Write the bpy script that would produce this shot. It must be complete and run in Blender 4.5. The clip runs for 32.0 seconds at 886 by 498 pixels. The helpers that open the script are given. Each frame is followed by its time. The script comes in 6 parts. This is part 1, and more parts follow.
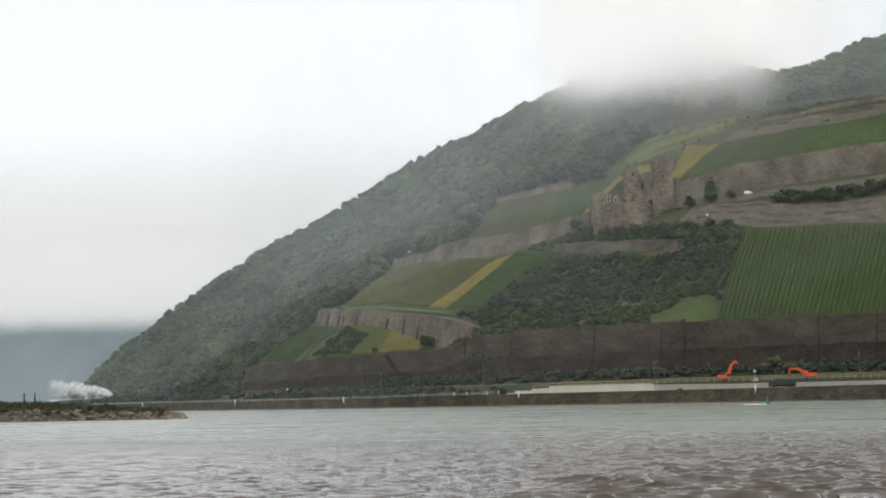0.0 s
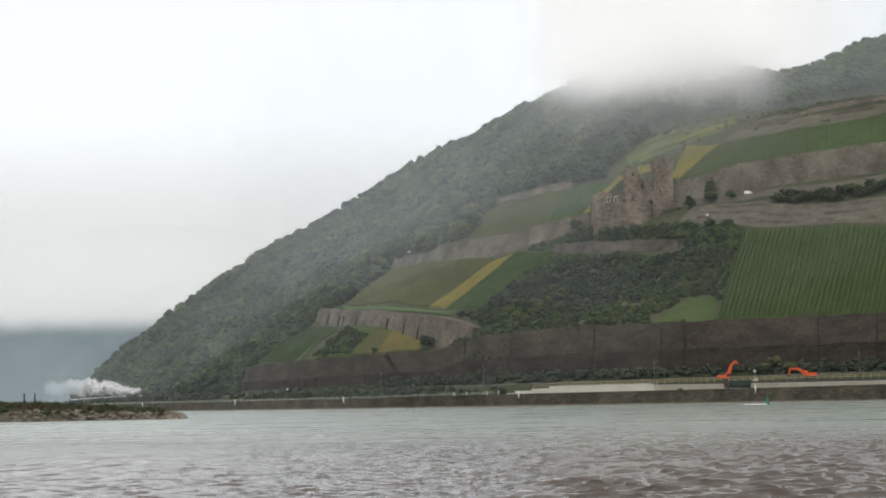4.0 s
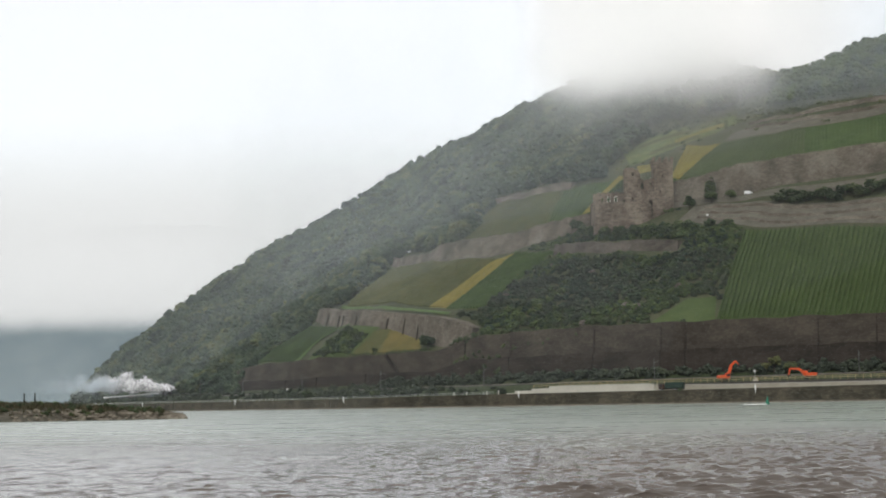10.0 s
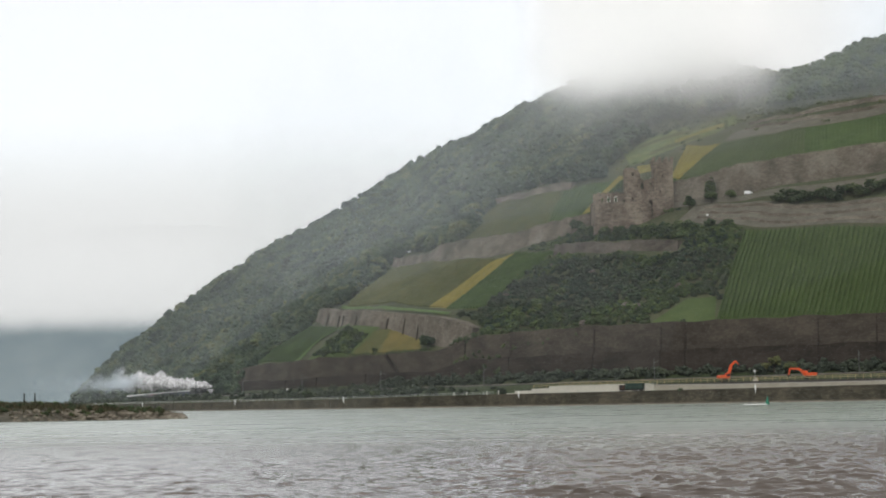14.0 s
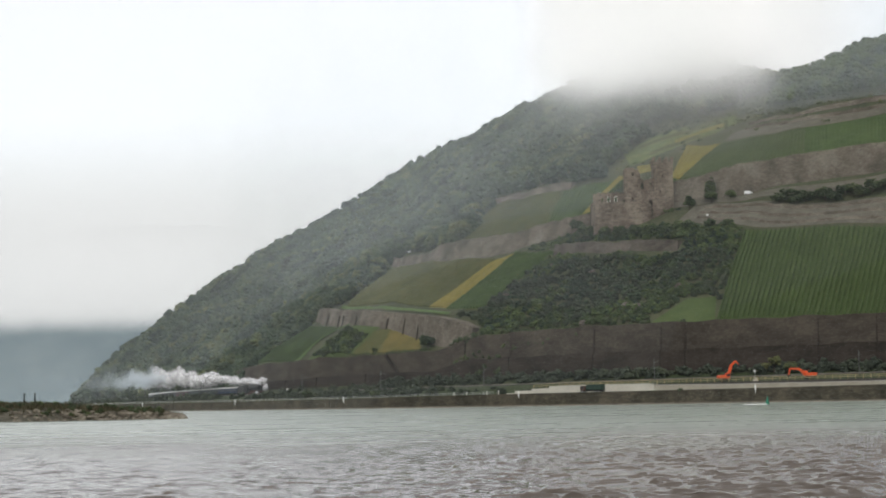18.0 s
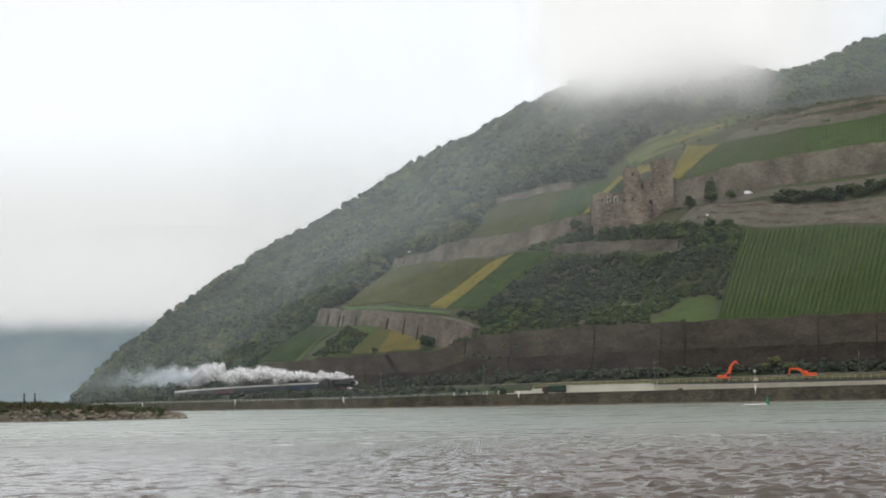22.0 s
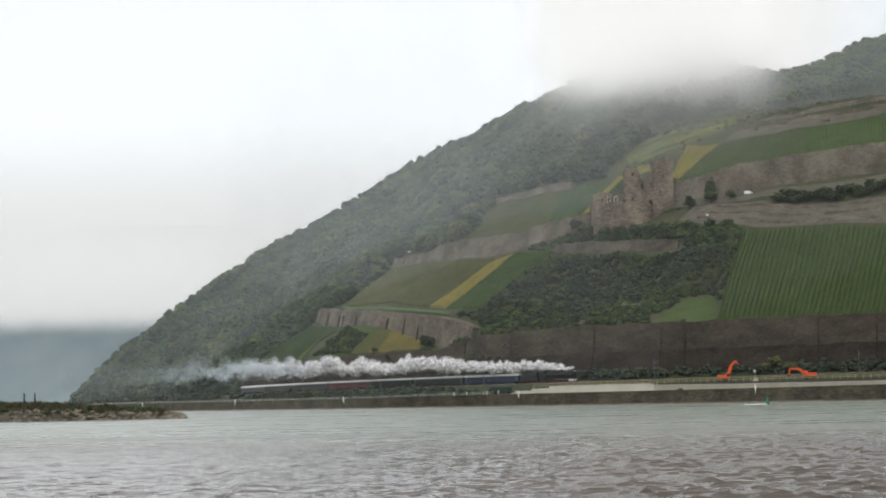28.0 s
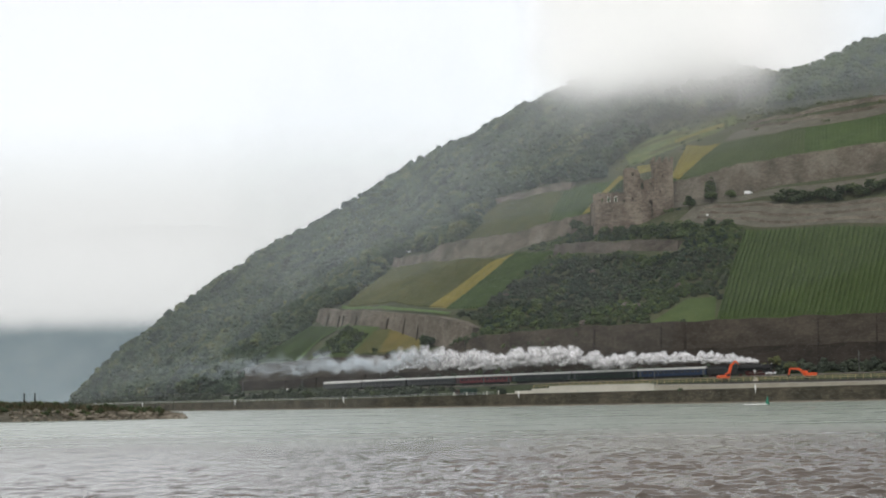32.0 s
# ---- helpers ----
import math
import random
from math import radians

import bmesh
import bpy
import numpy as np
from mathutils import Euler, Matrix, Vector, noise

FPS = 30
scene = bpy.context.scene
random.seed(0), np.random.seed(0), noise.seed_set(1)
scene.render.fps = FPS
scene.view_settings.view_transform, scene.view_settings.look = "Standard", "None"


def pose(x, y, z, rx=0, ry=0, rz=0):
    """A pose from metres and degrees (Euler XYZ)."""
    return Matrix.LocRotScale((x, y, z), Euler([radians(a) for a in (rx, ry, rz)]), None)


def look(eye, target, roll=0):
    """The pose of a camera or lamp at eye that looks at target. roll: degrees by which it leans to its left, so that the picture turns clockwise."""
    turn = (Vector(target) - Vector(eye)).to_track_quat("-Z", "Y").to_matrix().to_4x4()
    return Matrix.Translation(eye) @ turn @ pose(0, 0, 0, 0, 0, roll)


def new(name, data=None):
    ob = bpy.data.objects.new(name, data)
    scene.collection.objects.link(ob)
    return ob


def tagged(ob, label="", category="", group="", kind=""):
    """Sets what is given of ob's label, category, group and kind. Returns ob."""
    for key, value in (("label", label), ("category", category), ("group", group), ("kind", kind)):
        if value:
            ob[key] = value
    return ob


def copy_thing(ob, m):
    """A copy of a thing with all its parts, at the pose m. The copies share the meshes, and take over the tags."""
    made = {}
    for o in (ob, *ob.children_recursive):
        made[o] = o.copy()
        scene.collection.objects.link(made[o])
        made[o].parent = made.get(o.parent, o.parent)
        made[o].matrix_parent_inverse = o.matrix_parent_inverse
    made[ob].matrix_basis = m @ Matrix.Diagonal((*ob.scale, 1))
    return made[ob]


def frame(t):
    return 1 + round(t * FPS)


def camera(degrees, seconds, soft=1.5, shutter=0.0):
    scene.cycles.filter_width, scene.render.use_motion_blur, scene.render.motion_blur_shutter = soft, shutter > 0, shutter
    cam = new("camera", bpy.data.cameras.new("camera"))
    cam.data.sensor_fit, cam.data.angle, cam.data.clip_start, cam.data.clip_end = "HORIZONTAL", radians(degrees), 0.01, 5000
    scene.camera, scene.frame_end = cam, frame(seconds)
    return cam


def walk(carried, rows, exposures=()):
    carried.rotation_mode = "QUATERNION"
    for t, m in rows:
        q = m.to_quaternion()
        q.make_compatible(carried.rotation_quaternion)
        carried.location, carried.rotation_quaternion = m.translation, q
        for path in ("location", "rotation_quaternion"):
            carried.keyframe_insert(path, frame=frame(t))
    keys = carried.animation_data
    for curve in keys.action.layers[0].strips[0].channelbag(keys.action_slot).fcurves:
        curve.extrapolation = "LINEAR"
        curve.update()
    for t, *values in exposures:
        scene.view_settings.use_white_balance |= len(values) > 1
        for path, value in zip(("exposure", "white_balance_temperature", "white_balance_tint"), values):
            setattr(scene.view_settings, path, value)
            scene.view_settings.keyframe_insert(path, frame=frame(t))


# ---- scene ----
# ---------------------------------------------------------------- camera
cam = camera(32.0, 32.0, soft=1.9)
VIEW = look((0, 0, 3.0), (0, 1000, 3.0 + 1000 * math.tan(radians(5.557))), -1.09)
walk(cam, [(0, VIEW), (32, VIEW)], [(0, 0.0, 6610, 10.8), (32, 0.0, 6610, 10.8)])

# ---------------------------------------------------------------- overcast sky and a weak, wide sun
world = bpy.data.worlds.new("overcast_sky")
scene.world = world
world.use_nodes = True
wt = world.node_tree
wt.nodes.clear()
w_out = wt.nodes.new("ShaderNodeOutputWorld")
w_bg = wt.nodes.new("ShaderNodeBackground")
w_sky = wt.nodes.new("ShaderNodeTexSky")
w_sky.sky_type = "NISHITA"
w_sky.sun_disc = False
w_sky.sun_elevation = radians(38)
w_sky.sun_rotation = radians(200)
w_bg2 = wt.nodes.new("ShaderNodeBackground")
w_add = wt.nodes.new("ShaderNodeAddShader")
w_tc = wt.nodes.new("ShaderNodeTexCoord")
w_sep = wt.nodes.new("ShaderNodeSeparateXYZ")
w_no = wt.nodes.new("ShaderNodeTexNoise")
w_no.inputs["Scale"].default_value = 2.2
w_no.inputs["Detail"].default_value = 4
w_ma = wt.nodes.new("ShaderNodeMath")
w_ma.operation = "MULTIPLY_ADD"
w_ma.inputs[1].default_value = 0.05
w_ramp = wt.nodes.new("ShaderNodeValToRGB")
el = w_ramp.color_ramp.elements
el[0].position, el[0].color = 0.0, (0.58, 0.60, 0.60, 1)
el[1].position, el[1].color = 0.30, (0.945, 0.943, 0.932, 1)
for pos, col in ((0.05, (0.76, 0.775, 0.77, 1)), (0.085, (0.845, 0.855, 0.85, 1)), (0.14, (0.925, 0.93, 0.92, 1)), (0.22, (0.94, 0.94, 0.93, 1))):
    e = el.new(pos)
    e.color = col
w_bg.inputs["Strength"].default_value = 0.04
w_bg2.inputs["Strength"].default_value = 0.925
wt.links.new(w_sky.outputs[0], w_bg.inputs[0])
wt.links.new(w_tc.outputs["Generated"], w_sep.inputs[0])
wt.links.new(w_tc.outputs["Generated"], w_no.inputs["Vector"])
wt.links.new(w_no.outputs[0], w_ma.inputs[0])
wt.links.new(w_sep.outputs["Z"], w_ma.inputs[2])
wt.links.new(w_ma.outputs[0], w_ramp.inputs[0])
wt.links.new(w_ramp.outputs[0], w_bg2.inputs[0])
wt.links.new(w_bg.outputs[0], w_add.inputs[0])
wt.links.new(w_bg2.outputs[0], w_add.inputs[1])
wt.links.new(w_add.outputs[0], w_out.inputs[0])
sun = new("sun", bpy.data.lights.new("sun", "SUN"))
sun.data.energy, sun.data.angle, sun.data.color = 0.6, radians(20), (1.0, 0.96, 0.9)
sun.matrix_world = look((0, 0, 300), (0 + 60, 300, 0))
# ---------------------------------------------------------------- plan of the place
# The railway is the base line: s runs along it in metres, d across it (d > 0 up the hill, d < 0 down to the river).
HEADING = (-0.27943982, 0.09255751, 0.65795308, 0.23072909, -1.19790967)
S_AXIS = np.arange(-700, 1301, 2.0)
H_AXIS = np.polyval(HEADING, (np.clip(S_AXIS, -140, 620) - 200) / 400)
X_AXIS = np.cumsum(np.cos(H_AXIS)) * 2
Y_AXIS = np.cumsum(np.sin(H_AXIS)) * 2
X_AXIS += 79.98 - X_AXIS[650]
Y_AXIS += 574.82 - Y_AXIS[650]
SPEED = 19.3


def plan(s, d):
    """World x, y of a place s along and d across the railway."""
    h = np.interp(s, S_AXIS, H_AXIS)
    return np.interp(s, S_AXIS, X_AXIS) - d * np.sin(h), np.interp(s, S_AXIS, Y_AXIS) + d * np.cos(h)


def rail_z(s):
    t = np.clip(np.asarray(s, float) / SPEED, -10, 40)
    return 5.0 + 0.085 * t + 0.0014 * t * t


def ease(a, b, x):
    t = np.clip((x - a) / (b - a), 0, 1)
    return t * t * (3 - 2 * t)


def crest(s):
    return np.interp(s, [-190, -150, -100, -50, 0, 50, 250, 400, 470, 520, 540, 560, 580, 600, 650, 700, 800],
                     [60, 259, 293, 303, 305, 307, 300, 272, 256, 238, 229, 218, 216, 221, 250, 266, 282])


SHORE = 46.0


def line_d(s):
    """How far the railway swings towards the hill on its long bend."""
    return np.interp(s, [-60, 0, 45, 85, 120, 230, 270, 330, 390, 440], [0.0, 0.4, 2.0, 3.5, 4.5, 4.5, 3.9, 2.1, 0.9, 0.4])


ROAD = 4.4


def rough(x, y, size, seed=0.0):
    """Smooth pseudo-random relief between about -1 and 1."""
    a = np.sin(x / size * 2.1 + seed + 1.7 * np.sin(y / size * 1.3 + seed)) * np.cos(y / size * 1.9 - seed)
    b = np.sin(x / size * 4.7 - y / size * 3.1 + 2 * seed + np.sin(x / size * 2.9))
    return 0.65 * a + 0.35 * b


def ground(s, d):
    """Height of the ground."""
    s = np.asarray(s, float)
    d = np.asarray(d, float)
    zr = rail_z(s)
    c = crest(s)
    dd = np.minimum(d, c)
    step = 16 * ease(200, 430, s)
    hill = 2 + np.clip((d - 14) / 5, 0, 1) * step + 0.715 * np.maximum(0, dd - 16) - 0.06 * step / 16 * np.maximum(0, dd - 19)
    hill = hill + 9 * ease(60, -100, s) * ease(14, 60, d) * (1 - ease(150, 250, d))
    z = np.where(d > 14, zr + hill - 0.45 * np.maximum(0, d - c), zr - 0.6 + 2.6 * ease(4 + line_d(s), 14, d))
    z = z - np.where(d > 4, 0.9 * np.maximum(0, -175 - s), 0)
    z = z - 4.5 * ease(130, 240, d) * ease(30, -60, s)
    z = z + 1.2 * rough(s, d, 31) * ease(25, 60, d)
    z = z - 4.0 * ease(310, 390, s) * (1 - ease(486, 503, s)) * ease(14, 15, d) * (1 - ease(19, 31, d))
    bank = zr - 0.6 + (ROAD - zr + 0.6) * ease(4, SHORE - 12, -d)
    z = np.where(d < -4, bank, z)
    return np.where(d < 2 - SHORE, ROAD - (ROAD + 2.5) * ease(-2, 1.5, -d - SHORE), z)
# ---------------------------------------------------------------- materials
def nodes(name):
    m = bpy.data.materials.new(name)
    m.use_nodes = True
    t = m.node_tree
    return m, t, t.nodes["Principled BSDF"]


def add(t, kind, **values):
    n = t.nodes.new("ShaderNode" + kind)
    for key, value in values.items():
        n.inputs[key.replace("_", " ")].default_value = value
    return n


def ramp(t, fac, stops):
    r = t.nodes.new("ShaderNodeValToRGB")
    e = r.color_ramp.elements
    e[0].position, e[0].color = stops[0][0], (*stops[0][1], 1)
    e[1].position, e[1].color = stops[-1][0], (*stops[-1][1], 1)
    for pos, col in stops[1:-1]:
        e.new(pos).color = (*col, 1)
    t.links.new(fac, r.inputs[0])
    return r.outputs[0]


def mottled(name, cols, size, fine, roughness=0.9, bump=0.3, metal=0.0, island=False, per_object=0.0, patch=0.5, single=0.26):
    """Surface with variation at two scales: patches of `size` metres and grain of `fine` metres."""
    m, t, b = nodes(name)
    tc = add(t, "TexCoord")
    geo = add(t, "NewGeometry")
    n1 = add(t, "TexNoise", Scale=1.0 / size, Detail=3.0)
    n2 = add(t, "TexNoise", Scale=1.0 / fine, Detail=4.0, Roughness=0.65)
    t.links.new(geo.outputs["Position"], n1.inputs["Vector"])
    t.links.new(tc.outputs["Object"], n2.inputs["Vector"])
    mx = add(t, "Math")
    mx.operation = "MULTIPLY_ADD"
    mx.inputs[1].default_value = patch
    half = add(t, "Math")
    half.operation = "MULTIPLY"
    half.inputs[1].default_value = 1 - patch
    t.links.new(n1.outputs[0], mx.inputs[0])
    t.links.new(n2.outputs[0], half.inputs[0])
    t.links.new(half.outputs[0], mx.inputs[2])
    fac = mx.outputs[0]
    if island or per_object:
        if island:
            src = geo.outputs["Random Per Island"]
        else:
            src = add(t, "ObjectInfo").outputs["Random"]
        k = add(t, "Math")
        k.operation = "MULTIPLY_ADD"
        k.inputs[1].default_value = per_object or single
        t.links.new(src, k.inputs[0])
        off = add(t, "Math")
        off.operation = "SUBTRACT"
        off.inputs[1].default_value = (per_object or single) / 2
        t.links.new(fac, off.inputs[0])
        t.links.new(off.outputs[0], k.inputs[2])
        fac = k.outputs[0]
    n = len(cols)
    col = ramp(t, fac, [(0.28 + 0.44 * i / (n - 1), c) for i, c in enumerate(cols)])
    t.links.new(col, b.inputs["Base Color"])
    b.inputs["Roughness"].default_value = roughness
    b.inputs["Metallic"].default_value = metal
    b.inputs["Specular IOR Level"].default_value = 0.3
    if bump:
        bp = add(t, "Bump", Strength=bump, Distance=fine)
        t.links.new(n2.outputs[0], bp.inputs["Height"])
        t.links.new(bp.outputs[0], b.inputs["Normal"])
    return m


def masonry(name, cols, course=0.35, stain=9.0, roughness=0.95, flat=1.5):
    """Rubble masonry: courses, single stones, large stains."""
    m, t, b = nodes(name)
    geo = add(t, "NewGeometry")
    br = add(t, "TexVoronoi", Scale=1.0 / course, Randomness=0.9)
    sc = add(t, "VectorMath")
    sc.operation = "MULTIPLY"
    sc.inputs[1].default_value = (0.55, 0.55, 1.4)
    t.links.new(geo.outputs["Position"], sc.inputs[0])
    t.links.new(sc.outputs[0], br.inputs["Vector"])
    n1 = add(t, "TexNoise", Scale=1.0 / stain, Detail=5.0, Roughness=0.6)
    st = add(t, "VectorMath")
    st.operation = "MULTIPLY"
    st.inputs[1].default_value = (0.8, 0.8, flat)
    t.links.new(geo.outputs["Position"], st.inputs[0])
    t.links.new(st.outputs[0], n1.inputs["Vector"])
    sep = add(t, "SeparateColor")
    t.links.new(br.outputs["Color"], sep.inputs[0])
    mx = add(t, "Math")
    mx.operation = "MULTIPLY_ADD"
    mx.inputs[1].default_value = 0.22
    t.links.new(sep.outputs[0], mx.inputs[0])
    sub = add(t, "Math")
    sub.operation = "SUBTRACT"
    sub.inputs[1].default_value = 0.11
    t.links.new(n1.outputs[0], sub.inputs[0])
    t.links.new(sub.outputs[0], mx.inputs[2])
    n = len(cols)
    col = ramp(t, mx.outputs[0], [(0.3 + 0.4 * i / (n - 1), c) for i, c in enumerate(cols)])
    t.links.new(col, b.inputs["Base Color"])
    b.inputs["Roughness"].default_value = roughness
    b.inputs["Specular IOR Level"].default_value = 0.2
    bp = add(t, "Bump", Strength=0.6, Distance=0.12)
    t.links.new(br.outputs["Distance"], bp.inputs["Height"])
    t.links.new(bp.outputs[0], b.inputs["Normal"])
    return m


def plain(name, col, roughness=0.6, metal=0.0, vary=0.12):
    lo = tuple(c * (1 - vary) for c in col)
    hi = tuple(min(1, c * (1 + vary)) for c in col)
    return mottled(name, (lo, col, hi), 2.5, 0.3, roughness, 0.1, metal)


M_GROUND = mottled("hill_soil", ((0.032, 0.040, 0.0185), (0.052, 0.058, 0.0269), (0.085, 0.080, 0.0437)), 14, 1.1)
M_GRASS = mottled("rough_grass", ((0.018, 0.028, 0.0101), (0.030, 0.043, 0.0143), (0.048, 0.058, 0.021)), 7, 0.7)
M_MEADOW = mottled("light_meadow", ((0.036, 0.058, 0.015), (0.050, 0.076, 0.019), (0.070, 0.094, 0.027)), 6, 0.6)
M_LAWN = mottled("bright_grass", ((0.050, 0.086, 0.024), (0.070, 0.112, 0.032), (0.094, 0.138, 0.044)), 4, 0.6)
M_OLDTERRACE = mottled("overgrown_terrace", ((0.056, 0.080, 0.026), (0.084, 0.106, 0.033), (0.124, 0.128, 0.042)), 6, 0.8, patch=0.7)
M_VINESOIL = mottled("vineyard_soil", ((0.034, 0.054, 0.0151), (0.046, 0.070, 0.0193), (0.064, 0.088, 0.0277)), 8, 0.8)
M_BROWN = mottled("bare_terrace_earth", ((0.0649, 0.0608, 0.045), (0.0994, 0.0921, 0.0692), (0.143, 0.134, 0.102)), 5, 0.6)
M_VINE = mottled("vine_leaves", ((0.026, 0.045, 0.0118), (0.040, 0.067, 0.0168), (0.058, 0.092, 0.0244)), 9, 0.5, island=True)
M_VINE_DARK = mottled("dark_green_vine_leaves", ((0.018, 0.032, 0.0109), (0.030, 0.050, 0.016), (0.05, 0.075, 0.0235)), 9, 0.5, island=True)
M_VINE_OLD = mottled("autumn_vine_leaves", ((0.040, 0.048, 0.015), (0.062, 0.068, 0.020), (0.095, 0.088, 0.029)), 8, 0.5, island=True)
M_VINE_GOLD = mottled("golden_vine_leaves", ((0.092, 0.084, 0.018), (0.150, 0.126, 0.024), (0.215, 0.170, 0.034)), 5, 0.5, island=True, single=0.15)
M_GOLDSOIL = mottled("golden_vineyard_soil", ((0.080, 0.074, 0.018), (0.124, 0.108, 0.024), (0.172, 0.144, 0.034)), 6, 0.8)
M_GOLDFOOT = mottled("russet_vine_leaves", ((0.070, 0.066, 0.020), (0.115, 0.098, 0.027), (0.150, 0.112, 0.032)), 7, 0.6, patch=0.75)
M_OLIVESOIL = mottled("olive_vineyard_soil", ((0.036, 0.044, 0.014), (0.053, 0.060, 0.018), (0.080, 0.074, 0.025)), 11, 0.8, patch=0.75)
M_VINE_DULL = mottled("dull_vine_leaves", ((0.032, 0.046, 0.018), (0.048, 0.064, 0.025), (0.066, 0.084, 0.033)), 12, 0.5, island=True, single=0.12)
M_FOREST = mottled("wood_leaves", ((0.018, 0.032, 0.022), (0.031, 0.051, 0.030), (0.052, 0.075, 0.038), (0.094, 0.110, 0.046)), 30, 0.9, island=True, bump=0.5, patch=0.85, single=0.12)
M_BUSH = mottled("bush_leaves", ((0.026, 0.040, 0.0218), (0.046, 0.064, 0.0286), (0.082, 0.104, 0.037)), 11, 0.4, island=True, bump=0.5, patch=0.85, single=0.14)
M_BARK = mottled("bark", ((0.045, 0.035, 0.026), (0.085, 0.066, 0.05)), 0.5, 0.08)
M_WALL = masonry("slate_wall_dark", ((0.021, 0.0172, 0.0135), (0.034, 0.0275, 0.0218), (0.051, 0.0415, 0.033)), 0.5, 11)
M_WALL2 = masonry("slate_wall_light", ((0.070, 0.060, 0.047), (0.120, 0.103, 0.081), (0.180, 0.158, 0.127)), 0.5, 8, flat=0.55)
M_WALL3 = masonry("slate_wall_brown", ((0.035, 0.029, 0.022), (0.054, 0.045, 0.035), (0.082, 0.069, 0.053)), 0.5, 10)
M_WALL4 = masonry("slate_wall_grey", ((0.048, 0.041, 0.034), (0.080, 0.069, 0.057), (0.125, 0.109, 0.090)), 0.5, 7, flat=0.6)
M_WALL5 = masonry("slate_wall_weathered", ((0.040, 0.033, 0.026), (0.064, 0.054, 0.042), (0.098, 0.083, 0.065)), 0.5, 9)
M_CASTLE = masonry("castle_rubble", ((0.088, 0.072, 0.057), (0.146, 0.119, 0.094), (0.226, 0.187, 0.148)), 0.7, 6.5, flat=0.5)
M_QUAY = masonry("quay_stone", ((0.024, 0.023, 0.016), (0.050, 0.045, 0.031), (0.086, 0.074, 0.053)), 0.6, 5, flat=0.5)
M_CONCRETE = mottled("pale_concrete", ((0.42, 0.40, 0.34), (0.52, 0.50, 0.43), (0.62, 0.60, 0.53)), 9, 0.5)
M_ASPHALT = mottled("asphalt", ((0.042, 0.042, 0.043), (0.06, 0.06, 0.06)), 5, 0.2)
M_BALLAST = mottled("ballast", ((0.032, 0.029, 0.025), (0.054, 0.048, 0.042)), 2, 0.15)
M_STEEL = plain("rail_steel", (0.22, 0.20, 0.18), 0.35, 0.9)
M_DARK = plain("dark_void", (0.012, 0.011, 0.010), 0.9)
M_WHITE = plain("white_paint", (0.78, 0.78, 0.76), 0.5, vary=0.05)
M_ROCK = masonry("riprap", ((0.0808, 0.0696, 0.0527), (0.162, 0.141, 0.109), (0.272, 0.244, 0.191)), 0.9, 3)
M_OUTCROP = masonry("crag_rock", ((0.06, 0.052, 0.044), (0.105, 0.09, 0.076), (0.16, 0.14, 0.118)), 0.8, 4)
M_SPIT = mottled("stony_soil", ((0.040, 0.041, 0.028), (0.078, 0.073, 0.054), (0.150, 0.134, 0.106)), 3, 0.5, bump=0.6)
M_REED = mottled("dry_reeds", ((0.042, 0.042, 0.022), (0.072, 0.066, 0.036), (0.125, 0.106, 0.064)), 5, 0.4, island=True)


# ---------------------------------------------------------------- mesh helpers
def mesh_from(name, verts, faces, mats, smooth=False):
    me = bpy.data.meshes.new(name)
    me.from_pydata([tuple(v) for v in verts], [], [tuple(f) for f in faces])
    for mt in (mats if isinstance(mats, (list, tuple)) else [mats]):
        me.materials.append(mt)
    if smooth:
        me.polygons.foreach_set("use_smooth", [True] * len(me.polygons))
    me.update()
    return me


def fast_mesh(name, verts, tris, mat, smooth=True):
    """A mesh of triangles from two arrays."""
    me = bpy.data.meshes.new(name)
    me.vertices.add(len(verts))
    me.vertices.foreach_set("co", np.ascontiguousarray(verts, dtype=np.float32).ravel())
    n = len(tris)
    me.loops.add(n * 3)
    me.loops.foreach_set("vertex_index", np.ascontiguousarray(tris, dtype=np.int32).ravel())
    me.polygons.add(n)
    me.polygons.foreach_set("loop_start", np.arange(0, n * 3, 3, dtype=np.int32))
    me.polygons.foreach_set("use_smooth", np.full(n, smooth))
    me.materials.append(mat)
    me.update(calc_edges=True)
    return me


def part(name, bm, material, parent, label="", smooth=False):
    """Links a bmesh as one mesh object under a thing or a part."""
    me = bpy.data.meshes.new(name)
    bm.to_mesh(me)
    bm.free()
    me.materials.append(material)
    if smooth:
        me.polygons.foreach_set("use_smooth", [True] * len(me.polygons))
    ob = new(name, me)
    ob.parent = parent
    return tagged(ob, label)


def part_mesh(name, me, parent, m=None, label=""):
    ob = new(name, me)
    ob.parent = parent
    if m is not None:
        ob.matrix_basis = m
    return tagged(ob, label)


def box(x0, x1, y0, y1, z0, z1, bevel=0.0, bm=None):
    """A box between two corners, its edges bevelled."""
    own = bmesh.new()
    r = bmesh.ops.create_cube(own, size=1.0)
    for v in r["verts"]:
        v.co = Vector((x0 + (v.co.x + 0.5) * (x1 - x0), y0 + (v.co.y + 0.5) * (y1 - y0), z0 + (v.co.z + 0.5) * (z1 - z0)))
    if bevel:
        bmesh.ops.bevel(own, geom=own.edges[:], offset=bevel, segments=1, affect="EDGES")
    if bm is None:
        return own
    me = bpy.data.meshes.new("tmp")
    own.to_mesh(me)
    own.free()
    bm.from_mesh(me)
    bpy.data.meshes.remove(me)
    return bm


